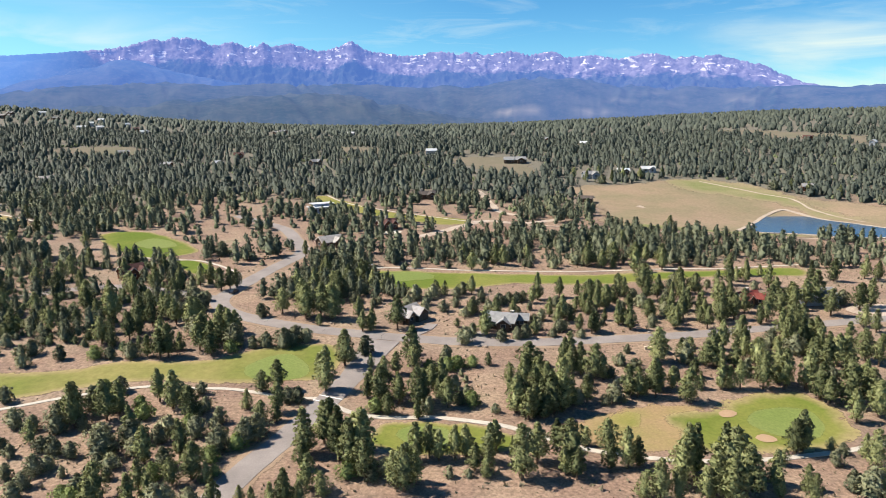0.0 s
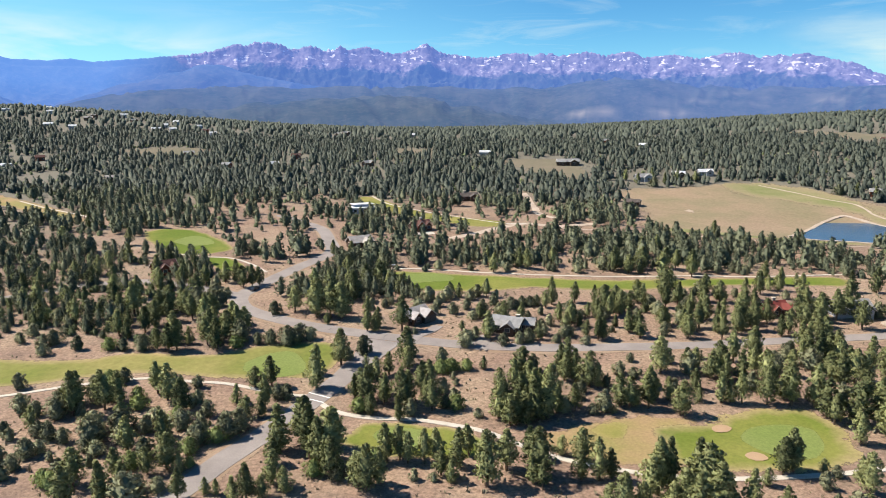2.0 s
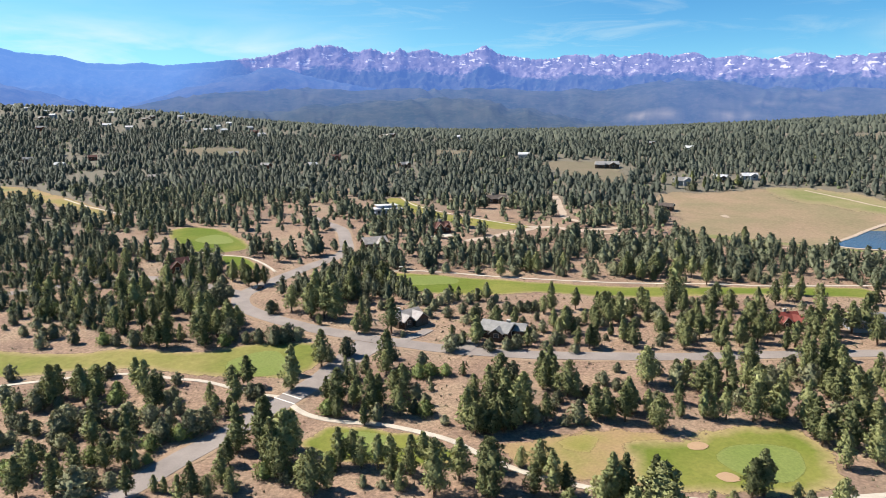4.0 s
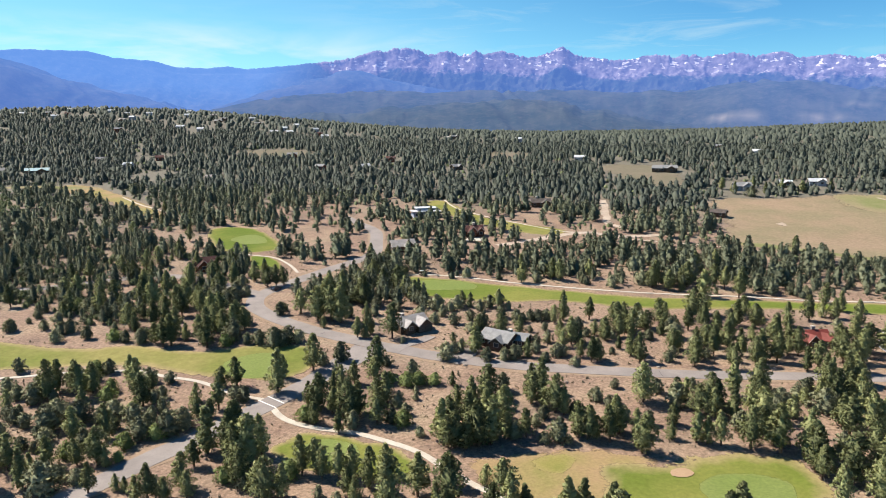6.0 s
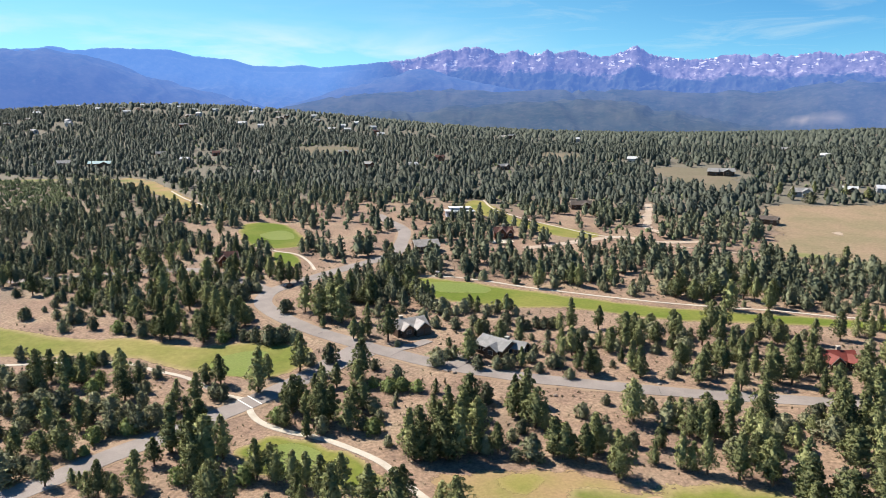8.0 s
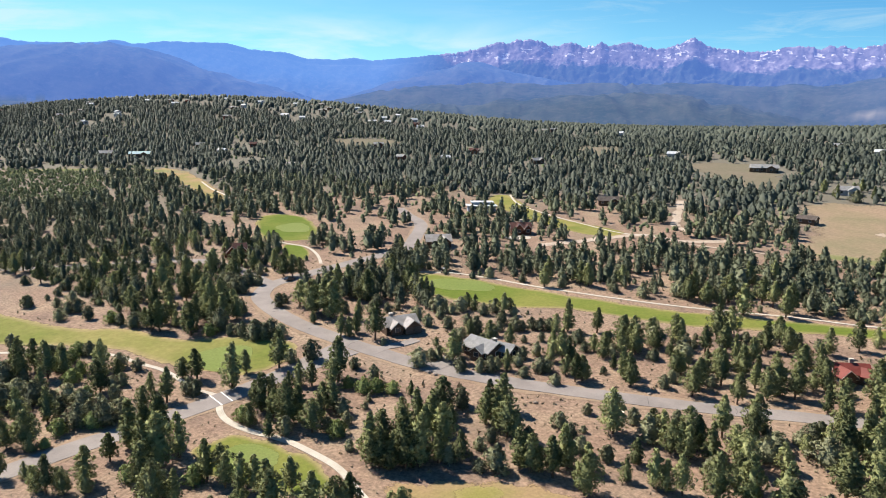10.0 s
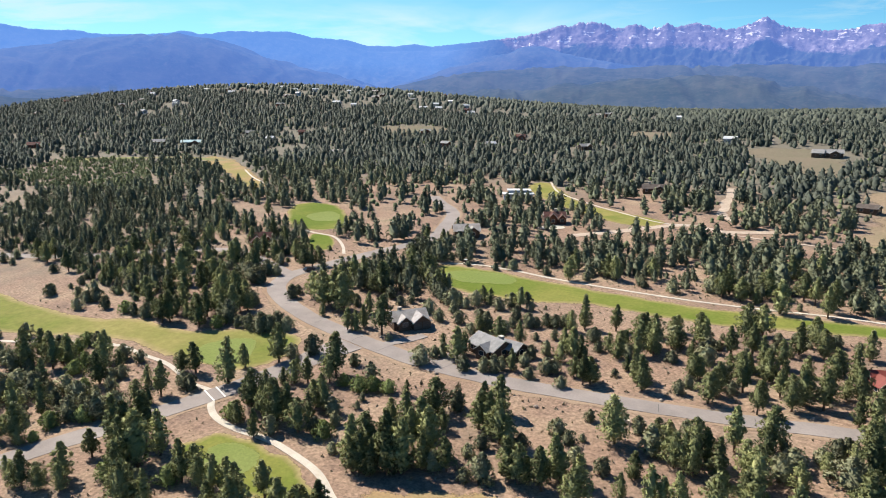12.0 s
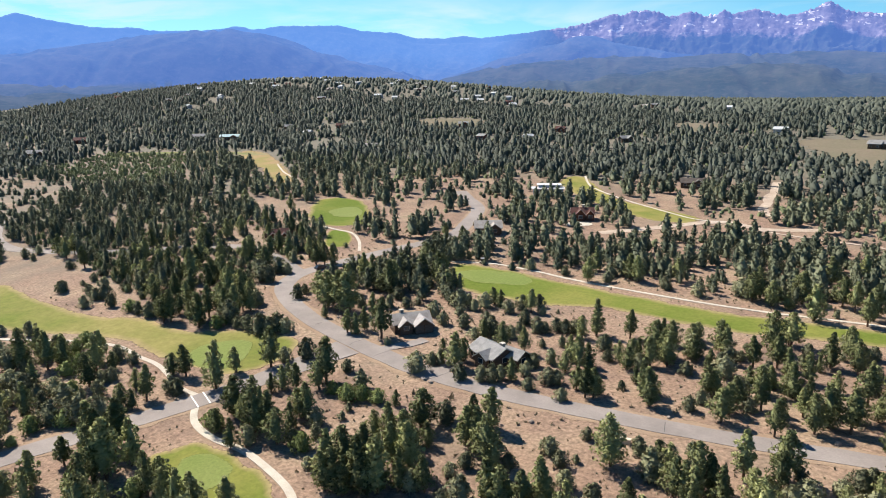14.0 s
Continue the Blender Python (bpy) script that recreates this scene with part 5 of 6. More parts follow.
for k, (x, y, s) in enumerate([(41.9, 202.9, 0.8), (11.0, 207.0, 0.6), (12.8, 206.6, 0.8), (65.5, 218.6, 0.7), (95.7, 224.7, 0.8), (20.5, 213.9, 0.6), (34.3, 215.6, 0.7), (-13.9, 219.4, 0.6), (-37.4, 227.4, 0.5)]):
    boulder(x, y, s * 0.75, k + 1.0)
CREAM = material("cream_painted_steel", [(0.35, (0.55, 0.45, 0.33)), (0.65, (0.62, 0.52, 0.40))], scale=1, fine=8, fine_amount=0.05)
u = new("utility_box")
u.matrix_world = pose(61.4, 205.5, float(ground(61.4, 205.5)), 0, 0, 5)
part("cabinet", *box(-1.0, 1.0, -0.5, 0.5, -0.1, 0.85), CREAM, u)
part("lid", *box(-1.06, 1.06, -0.56, 0.56, 0.85, 0.93), CREAM, u)
tagged(u, "low cream utility box beside the road", "utility box")


def tyre(parent, x, y, r, w, mat):
    v, f = [], []
    for k in range(14):
        a = 2 * math.pi * k / 14
        v += [(x + r * math.cos(a), y - w / 2, r + r * math.sin(a)), (x + r * math.cos(a), y + w / 2, r + r * math.sin(a))]
    for k in range(14):
        j = (k + 1) % 14
        f.append((2 * k, 2 * j, 2 * j + 1, 2 * k + 1))
    f += [tuple(range(0, 28, 2)), tuple(range(27, 0, -2))]
    return part("wheel", v, f, mat, parent)


RUBBER = material("black_rubber", [(0.4, (0.02, 0.02, 0.02)), (0.6, (0.035, 0.035, 0.035))], scale=3, fine=5, fine_amount=0.1)
CARPAINT = material("dark_car_paint", [(0.4, (0.03, 0.035, 0.045)), (0.6, (0.04, 0.045, 0.055))], scale=1, fine=5, fine_amount=0.03, rough=0.25, spec=0.5)


def car(x, y, yaw):
    c = new("car")
    c.matrix_world = pose(x, y, float(ground(x, y)) + 0.16, 0, 0, yaw)
    side = [(-2.2, 0.35), (2.2, 0.35), (2.25, 0.8), (1.3, 0.98), (-2.1, 1.0), (-2.25, 0.7)]
    v = [(a, s * 0.9, b) for s in (-1, 1) for a, b in side]
    n = len(side)
    part("body", v, [tuple(range(n)), tuple(range(2 * n - 1, n - 1, -1))] + [(k, (k + 1) % n, n + (k + 1) % n, n + k)[::-1] for k in range(n)], CARPAINT, c)
    top = [(-1.9, 0.97), (1.2, 0.97), (0.4, 1.5), (-1.5, 1.52)]
    v = [(a, s * 0.78, b) for s in (-1, 1) for a, b in top]
    part("cabin", v, [(0, 1, 2, 3), (7, 6, 5, 4)] + [(k, (k + 1) % 4, 4 + (k + 1) % 4, 4 + k)[::-1] for k in range(4)], GLASS, c)
    for wx in (-1.4, 1.4):
        for wy in (-0.85, 0.85):
            tyre(c, wx, wy, 0.34, 0.22, RUBBER)
    tagged(c, "dark car standing on the asphalt road", "car")


car(-79.5, 262, 78)


def golf_cart(x, y, yaw):
    g = new("golf_cart")
    g.matrix_world = pose(x, y, float(ground(x, y)) + 0.2, 0, 0, yaw)
    part("body", *box(-1.15, 1.15, -0.55, 0.55, 0.25, 0.65), CREAM, g)
    part("seat", *box(-0.5, 0.1, -0.5, 0.5, 0.65, 0.95), RUBBER, g)
    part("canopy", *box(-0.9, 0.75, -0.6, 0.6, 1.75, 1.85), ROOF_WHITE, g)
    for px in (-0.8, 0.65):
        for py in (-0.52, 0.52):
            part("post", *box(px - 0.03, px + 0.03, py - 0.03, py + 0.03, 0.6, 1.76), RUBBER, g)
    for wx in (-0.75, 0.75):
        for wy in (-0.5, 0.5):
            tyre(g, wx, wy, 0.23, 0.2, RUBBER)
    tagged(g, "small golf cart with white canopy on the path", "golf cart")


golf_cart(-31, 297.5, 15)

# ---- single trees: place and height ----
PINES_A = [(-63.3, 129.9, 5.3), (-62.6, 133.8, 7.4), (-59.3, 129.8, 6.6), (-40.7, 129.7, 3.9), (-38.5, 129.6, 3.7), (-34.1, 127.7, 5.8), (-31.3, 127.7, 8.4), (-28.9, 129.5, 5.2), (-28.3, 134.1, 8.3), (-24.8, 131.4, 6.0), (-8.4, 133.3, 12.0), (39.7, 130.5, 6.6), (42.8, 129.5, 9.8), (46.2, 129.6, 7.8), (51.8, 129.6, 7.9), (54.3, 131.6, 10.6), (56.1, 127.7, 14.1), (60.5, 131.6, 13.2), (63.7, 133.6, 5.4), (67.4, 131.6, 5.3), (73.2, 129.6, 6.6), (74.0, 133.6, 6.0), (87.7, 131.4, 6.6), (-95.5, 153.2, 6.0), (-88.7, 160.1, 14.2), (-82.6, 163.6, 12.0), (-73.4, 155.6, 8.1), (-56.4, 135.7, 6.8), (-53.0, 137.8, 8.9), (-49.7, 136.7, 4.8), (-44.7, 162.2, 6.1), (-40.9, 162.8, 5.3)]
PINES_B = [(-31.3, 147.4, 13.3), (-30.6, 141.7, 6.7), (-27.6, 152.2, 12.4), (-26.5, 150.3, 14.2), (-23.4, 144.9, 16.3), (-20.5, 142.1, 14.0), (-18.4, 149.1, 11.2), (-18.1, 143.6, 16.5), (-16.9, 138.0, 9.9), (-10.2, 135.3, 8.1), (-6.5, 163.7, 6.8), (-6.2, 136.3, 7.5), (-6.1, 144.7, 9.8), (-3.4, 146.3, 8.4), (-1.4, 144.7, 7.6), (2.2, 145.1, 8.2), (4.7, 146.5, 7.8), (6.3, 140.6, 7.0), (8.6, 138.4, 6.2), (9.5, 144.0, 9.9), (11.6, 149.1, 7.7), (16.2, 137.4, 14.9), (20.0, 144.0, 9.9), (20.6, 163.6, 8.6), (22.0, 164.5, 9.8), (24.5, 164.1, 8.5), (25.1, 148.9, 8.0), (25.5, 139.6, 6.9), (27.0, 141.9, 13.3), (27.5, 137.5, 6.9), (32.0, 151.4, 4.9), (35.6, 142.0, 7.0)]
PINES_C = [(36.6, 149.0, 8.5), (39.3, 142.0, 10.3), (42.0, 143.2, 7.1), (48.7, 135.6, 10.8), (50.6, 137.8, 15.7), (53.2, 140.0, 13.8), (59.0, 137.8, 15.7), (59.9, 135.7, 16.8), (68.1, 135.7, 8.1), (73.4, 143.5, 4.3), (78.2, 148.2, 8.7), (80.7, 149.4, 11.0), (87.0, 149.3, 3.7), (92.9, 142.0, 9.8), (93.1, 146.7, 5.8), (100.0, 162.2, 9.4), (107.0, 164.8, 11.1), (-68.7, 169.5, 11.8), (-66.3, 172.5, 5.1), (-50.0, 169.1, 5.6), (-48.3, 178.3, 6.3), (-44.1, 179.4, 9.0), (-41.4, 166.7, 9.5), (-34.2, 187.2, 7.0), (-31.5, 178.9, 15.2), (-28.4, 193.6, 12.7), (-20.8, 192.5, 4.3), (-20.0, 174.6, 6.7), (-19.8, 180.5, 5.8), (-17.9, 184.5, 5.1), (-16.5, 186.8, 6.2), (-16.4, 172.5, 10.9)]
PINES_D = [(-13.4, 188.4, 6.9), (-12.1, 176.1, 6.6), (-11.7, 171.1, 7.8), (-8.9, 193.9, 13.9), (-8.5, 191.0, 7.7), (-6.2, 170.3, 12.5), (-5.8, 173.1, 9.1), (-3.2, 179.7, 7.2), (-1.4, 175.5, 6.3), (-0.6, 179.8, 9.2), (0.9, 169.5, 8.4), (12.7, 193.8, 4.1), (17.6, 181.3, 7.0), (17.7, 167.0, 10.9), (19.3, 170.3, 9.5), (21.5, 181.2, 10.3), (23.2, 189.3, 9.6), (23.3, 171.6, 11.3), (24.3, 168.1, 8.6), (25.2, 181.1, 9.4), (25.8, 171.1, 8.7), (26.0, 183.8, 4.7), (26.8, 175.7, 10.1), (27.1, 166.4, 13.6), (28.2, 185.1, 5.6), (29.5, 167.9, 14.4), (30.8, 176.0, 12.5), (32.1, 170.9, 8.5), (33.7, 192.8, 9.4), (34.9, 188.9, 9.2), (36.6, 172.7, 7.6), (37.9, 188.4, 10.3)]
PINES_E = [(41.3, 186.2, 11.3), (43.6, 185.5, 7.5), (48.3, 176.1, 9.7), (50.4, 175.6, 8.7), (52.1, 176.6, 5.8), (55.2, 175.8, 9.2), (55.9, 180.6, 10.2), (57.1, 180.4, 8.1), (61.1, 180.5, 6.9), (62.4, 173.0, 9.9), (68.7, 180.5, 5.2), (69.1, 187.4, 6.0), (74.0, 180.5, 8.6), (74.6, 193.9, 8.1), (76.2, 180.5, 6.9), (76.7, 193.4, 8.0), (78.4, 192.7, 7.9), (79.2, 180.5, 8.6), (82.9, 193.6, 9.1), (85.3, 180.4, 12.0), (89.3, 193.5, 9.1), (90.4, 183.4, 8.7), (91.3, 180.3, 13.6), (96.5, 180.1, 13.6), (97.2, 174.1, 11.6), (97.8, 171.1, 8.2), (103.5, 170.9, 13.1), (106.6, 189.5, 12.4), (108.4, 170.7, 11.4), (111.5, 192.7, 10.8), (112.0, 179.5, 8.5), (114.6, 192.6, 9.0)]
PINES_F = [(123.2, 192.3, 10.8), (-196.5, 223.7, 9.8), (-187.7, 222.3, 9.8), (-165.9, 218.4, 9.3), (-138.1, 215.2, 5.8), (-119.5, 222.8, 6.8), (-106.8, 218.8, 6.5), (-101.0, 207.5, 7.3), (-95.5, 224.9, 10.8), (-84.7, 205.5, 7.0), (-82.0, 222.2, 12.4), (-81.0, 200.0, 11.9), (-79.7, 205.4, 5.9), (-75.2, 213.7, 9.9), (-74.0, 208.6, 11.7), (-72.8, 224.0, 8.2), (-70.0, 210.8, 9.7), (-68.9, 201.2, 12.2), (-68.7, 217.3, 9.9), (-66.9, 212.5, 11.6), (-26.2, 219.6, 7.2), (-23.5, 220.2, 6.6), (-23.4, 223.7, 7.2), (-15.0, 221.3, 13.9), (4.4, 223.6, 3.4), (12.9, 220.3, 6.5), (12.9, 216.5, 9.5), (28.8, 216.9, 6.1), (36.1, 196.5, 10.1), (43.6, 220.8, 5.9), (47.0, 218.0, 7.9), (48.5, 219.0, 7.2)]
PINES_G = [(49.1, 220.8, 4.3), (60.2, 221.5, 9.1), (61.9, 196.9, 12.0), (69.8, 200.4, 6.1), (72.1, 199.7, 6.6), (74.9, 222.0, 8.0), (77.8, 197.5, 10.4), (79.9, 198.6, 7.5), (83.6, 204.3, 10.5), (85.1, 221.7, 8.3), (86.7, 197.3, 7.8), (89.7, 204.1, 8.0), (89.8, 207.9, 11.0), (99.8, 204.2, 4.8), (103.9, 208.8, 5.6), (107.3, 204.0, 11.4), (107.4, 213.1, 9.8), (112.3, 203.8, 9.5), (112.3, 217.8, 10.0), (120.6, 203.5, 9.5), (121.3, 195.9, 11.0), (136.5, 222.4, 8.2), (137.1, 217.1, 8.0), (-189.7, 226.9, 9.7), (-158.1, 230.9, 5.0), (-154.2, 232.9, 8.7), (-150.2, 234.9, 11.2), (-132.2, 227.6, 7.1), (-130.5, 232.4, 9.5), (-126.2, 243.2, 12.1), (-113.7, 225.8, 10.1), (-109.9, 227.8, 15.6)]
PINES_H = [(-99.5, 233.4, 11.1), (-55.8, 237.8, 10.2), (-50.1, 246.4, 11.4), (-47.5, 254.7, 13.7), (-46.9, 235.2, 10.0), (-46.6, 232.4, 14.7), (-41.6, 232.2, 17.4), (-40.8, 225.4, 4.4), (-38.5, 252.9, 13.4), (-37.5, 231.7, 18.1), (-29.0, 233.7, 7.6), (9.2, 235.3, 6.0), (17.7, 231.4, 8.0), (23.4, 232.6, 7.4), (31.8, 248.8, 6.8), (34.2, 252.6, 11.6), (35.8, 233.9, 7.2), (37.5, 227.4, 6.2), (39.7, 230.5, 9.3), (40.7, 233.0, 6.3), (42.6, 230.5, 4.6), (45.8, 240.0, 5.5), (48.6, 245.8, 4.8), (49.4, 236.4, 6.2), (52.2, 247.9, 9.6), (53.4, 240.7, 7.7), (53.9, 230.3, 4.5), (55.1, 245.6, 7.9), (56.8, 242.8, 9.3), (57.5, 225.9, 8.6), (59.1, 226.9, 5.8), (60.9, 249.2, 7.1)]
PINES_I = [(65.7, 246.3, 5.4), (69.0, 232.8, 7.1), (70.5, 233.8, 6.4), (75.4, 226.4, 7.4), (76.0, 231.0, 6.9), (76.0, 240.3, 5.8), (78.7, 238.8, 7.1), (80.2, 242.9, 5.8), (84.9, 228.0, 5.9), (88.2, 232.7, 6.7), (88.3, 238.5, 6.8), (91.3, 226.7, 8.9), (92.4, 247.2, 5.6), (93.2, 230.4, 10.3), (93.4, 235.9, 6.6), (97.1, 230.2, 10.2), (97.5, 235.6, 6.5), (98.9, 251.2, 7.0), (101.1, 237.9, 5.2), (104.1, 225.9, 7.3), (114.5, 234.2, 10.7), (121.3, 240.3, 10.9), (127.8, 243.5, 12.2), (131.6, 233.9, 10.7), (132.5, 246.8, 15.6), (144.7, 239.9, 10.9), (150.6, 243.2, 12.2), (-85.2, 265.3, 9.5), (-82.3, 266.8, 9.5), (-80.4, 269.6, 7.8), (-54.4, 258.2, 11.9), (-47.3, 269.7, 8.9)]
PINES_J = [(-44.7, 271.1, 7.7), (-40.7, 258.5, 10.5), (-37.1, 267.8, 10.8), (-31.9, 270.7, 12.8), (-30.3, 271.6, 11.8), (-27.4, 266.0, 8.4), (-22.2, 262.1, 8.2), (-2.9, 260.4, 5.8), (0.0, 259.1, 5.8), (10.5, 259.4, 7.5), (42.6, 255.3, 8.1), (50.2, 259.9, 5.9), (53.9, 255.4, 7.4), (57.6, 259.8, 5.8), (58.2, 262.5, 5.5), (65.2, 258.0, 8.8), (66.8, 256.9, 7.9), (75.7, 264.5, 12.7), (78.2, 271.7, 6.8), (79.0, 270.9, 9.7), (87.4, 257.9, 4.5), (92.2, 270.7, 8.2), (94.7, 264.4, 4.5), (97.6, 264.3, 3.0), (121.2, 278.1, 7.5), (126.4, 269.5, 9.7), (147.4, 278.3, 8.8), (156.5, 278.3, 11.2), (171.6, 282.9, 8.9), (174.6, 278.2, 8.8), (-48.1, 285.6, 9.3), (8.8, 309.5, 8.8)]
PINES_K = [(11.9, 295.8, 8.8), (22.6, 305.9, 9.5), (26.2, 304.3, 9.4), (37.2, 311.0, 8.3), (62.1, 302.6, 10.4), (63.6, 306.7, 11.5), (68.2, 300.3, 8.4), (72.8, 300.2, 5.5), (75.2, 307.8, 11.2), (80.5, 293.8, 12.3), (85.2, 311.2, 10.2), (88.8, 307.6, 9.9), (93.1, 296.7, 10.3), (93.9, 302.5, 12.2), (121.9, 297.2, 8.0), (125.1, 287.3, 7.7), (131.0, 287.4, 5.2), (79.0, 334.1, 10.1), (87.5, 343.7, 9.2)]
PINES_L = [(82.3, 249.4, 8.1), (78.8, 255.1, 9.5), (89.2, 261.3, 9.4), (94.8, 260.7, 8.5), (98.5, 245.0, 9.5), (102.6, 247.4, 9.5), (74.1, 252.4, 8.3), (48.7, 241.0, 6.5), (85.0, 240.4, 8.5), (103.7, 237.5, 9.1), (80.5, 231.3, 9.5), (86.7, 250.0, 7.8), (104.8, 265.8, 8.4), (112.5, 272.7, 9.5), (117.5, 278.8, 6.5), (107.0, 228.0, 8.5), (115.5, 242.4, 9.1), (121.8, 252.8, 8.8), (115.9, 228.1, 9.5), (122.8, 244.8, 9.5), (106.4, 210.8, 9.1), (113.3, 208.5, 9.1), (96.6, 196.2, 6.2), (107.2, 199.1, 6.4), (114.3, 201.1, 7.0), (-91.3, 165.8, 9.5), (-81.1, 167.2, 9.5), (-62.2, 163.9, 9.5), (-65.6, 144.3, 9.5), (-87.5, 200.5, 7.2), (-88.4, 226.8, 9.5)]
PINES_M = [(-95.6, 233.4, 9.5)]
PINES_S = [(-138.7, 234.2, 9.5), (-144.5, 259.8, 9.5), (-124.0, 240.3, 9.5), (-98.3, 213.4, 9.5), (-97.8, 219.0, 9.5), (-86.7, 210.1, 9.5), (-73.4, 204.9, 9.5), (-81.6, 227.7, 9.5), (-119.9, 248.3, 9.5), (-114.7, 255.4, 9.5), (-110.1, 264.3, 9.5), (-98.0, 252.2, 9.5), (-156.0, 266.2, 9.5), (-152.2, 275.8, 9.5), (-136.4, 261.2, 9.5), (-165.3, 248.0, 9.5), (-164.3, 256.2, 9.5), (-102.1, 230.5, 9.5), (-93.0, 232.0, 9.5), (-101.0, 265.9, 9.5), (-67.2, 122.7, 9.5), (-60.6, 125.2, 9.5), (-69.7, 130.0, 9.4), (-45.6, 127.2, 7.1), (-58.8, 147.1, 9.5), (-14.3, 166.1, 6.2), (-73.3, 173.1, 9.5), (-83.1, 198.7, 9.5), (-105.3, 210.1, 9.5), (-137.7, 218.0, 9.5), (-126.3, 219.9, 9.5)]
PINES_U = [(106.2, 579.3, 9.5), (113.7, 565.8, 9.5), (134.4, 567.4, 9.5), (146.7, 581.7, 9.5), (160.1, 577.5, 9.5), (178.6, 582.1, 9.5), (128.8, 590.4, 9.5), (259.4, 530.3, 9.5), (265.4, 515.8, 9.5), (280.0, 499.7, 9.5)]
PINES_V = [(106.8, 216.7, 9.4), (110.1, 206.1, 9.5), (114.9, 219.3, 9.5), (106.4, 194.9, 8.5), (110.8, 183.5, 8.8), (88.4, 187.2, 7.3), (98.7, 181.8, 7.2), (119.6, 235.0, 9.4)]
PINES_W = [(-151.8, 284.2, 9.5), (-83.4, 228.7, 9.5), (-150.5, 296.7, 9.5), (-113.2, 271.7, 9.5), (-167.5, 327.8, 9.5), (-114.7, 286.3, 9.5), (-95.2, 271.2, 9.5), (-66.3, 218.3, 8.1), (-92.2, 274.6, 9.5), (-130.3, 295.0, 9.5), (-206.3, 356.6, 9.5), (-192.6, 363.3, 9.5), (-245.3, 379.0, 9.5), (-200.6, 326.5, 9.5), (-227.6, 386.3, 9.5), (-117.1, 260.0, 9.5), (-128.2, 279.4, 9.5), (-62.8, 318.8, 7.9), (-53.7, 318.1, 7.7)]
PINES = PINES_W + PINES_V + PINES_U + PINES_S + PINES_L + PINES_M + PINES_A + PINES_B + PINES_C + PINES_D + PINES_E + PINES_F + PINES_G + PINES_H + PINES_I + PINES_J + PINES_K
JUNIPERS_A = [(-86.5, 131.1, 4.6), (-73.8, 131.9, 6.0), (-55.4, 129.8, 3.9), (-50.9, 129.8, 3.7), (-32.9, 131.3, 4.2), (83.2, 133.5, 5.4), (85.5, 131.5, 7.9), (-99.8, 149.6, 3.7), (-98.2, 158.9, 4.8), (-96.5, 147.1, 3.6), (-92.4, 138.2, 4.2), (-90.8, 149.5, 4.4), (-90.2, 151.9, 3.0), (-87.6, 140.3, 5.6), (-87.0, 135.0, 4.1), (-86.4, 159.5, 4.3), (-85.8, 142.4, 3.5), (-83.2, 147.0, 4.4), (-81.0, 139.1, 2.8), (-78.7, 152.6, 6.5), (-75.3, 143.4, 3.6), (-74.5, 138.0, 3.5), (-72.3, 142.3, 4.2), (-72.0, 152.9, 7.2), (-70.9, 137.9, 2.8), (-69.3, 147.8, 4.7), (-64.9, 157.0, 5.6), (-60.5, 142.2, 5.9), (-60.3, 151.5, 5.4), (-51.9, 153.2, 5.3), (-51.3, 149.1, 6.7), (-45.5, 152.5, 8.1)]
JUNIPERS_B = [(-15.4, 140.6, 2.8), (-15.2, 137.0, 3.1), (-12.8, 139.5, 4.3), (0.9, 138.4, 2.8), (5.0, 138.4, 2.1), (85.0, 143.3, 4.3), (89.1, 148.0, 2.9), (-121.6, 168.9, 3.5), (-120.8, 194.2, 4.8), (-113.1, 173.1, 5.4), (-69.8, 176.2, 5.2), (-64.0, 177.3, 4.0), (-60.9, 166.4, 4.1), (-59.9, 168.8, 4.1), (-40.2, 172.7, 4.9), (-4.1, 166.4, 5.5), (2.7, 179.1, 4.9), (4.1, 171.3, 4.1), (4.7, 187.2, 2.3), (5.9, 175.9, 3.4), (5.9, 183.9, 2.1), (12.6, 167.1, 2.6), (26.6, 193.7, 6.2), (33.9, 172.0, 4.9), (37.7, 179.1, 3.1), (39.0, 182.8, 3.8), (41.0, 171.7, 3.0), (44.1, 173.5, 7.0), (45.9, 186.8, 3.8), (46.3, 172.7, 2.0), (50.7, 194.7, 4.2), (53.8, 192.3, 3.4)]
JUNIPERS_C = [(56.1, 194.7, 1.9), (57.6, 186.9, 4.2), (63.5, 185.9, 4.1), (-207.0, 220.4, 4.8), (-206.1, 214.2, 5.0), (-198.6, 214.2, 3.1), (-170.6, 215.1, 3.9), (-150.0, 216.0, 3.1), (-145.5, 199.8, 4.3), (-144.8, 210.9, 3.7), (-144.1, 206.1, 2.3), (-143.5, 221.7, 4.5), (-135.5, 203.7, 2.9), (-133.6, 208.7, 4.7), (-128.9, 219.3, 4.1), (-124.5, 200.1, 4.7), (-123.5, 210.5, 3.8), (-120.2, 215.8, 3.1), (-112.2, 198.7, 5.4), (-109.9, 208.4, 2.8), (-97.7, 199.3, 4.6), (-91.9, 199.6, 6.0), (-68.9, 223.1, 6.1), (-58.1, 206.6, 4.3), (-54.0, 207.4, 5.6), (-48.5, 207.0, 7.7), (-46.3, 208.2, 6.4), (-45.9, 211.0, 6.8), (-42.6, 211.3, 5.1), (-27.5, 197.6, 4.7), (-23.5, 201.4, 7.2), (-10.5, 218.4, 2.4)]
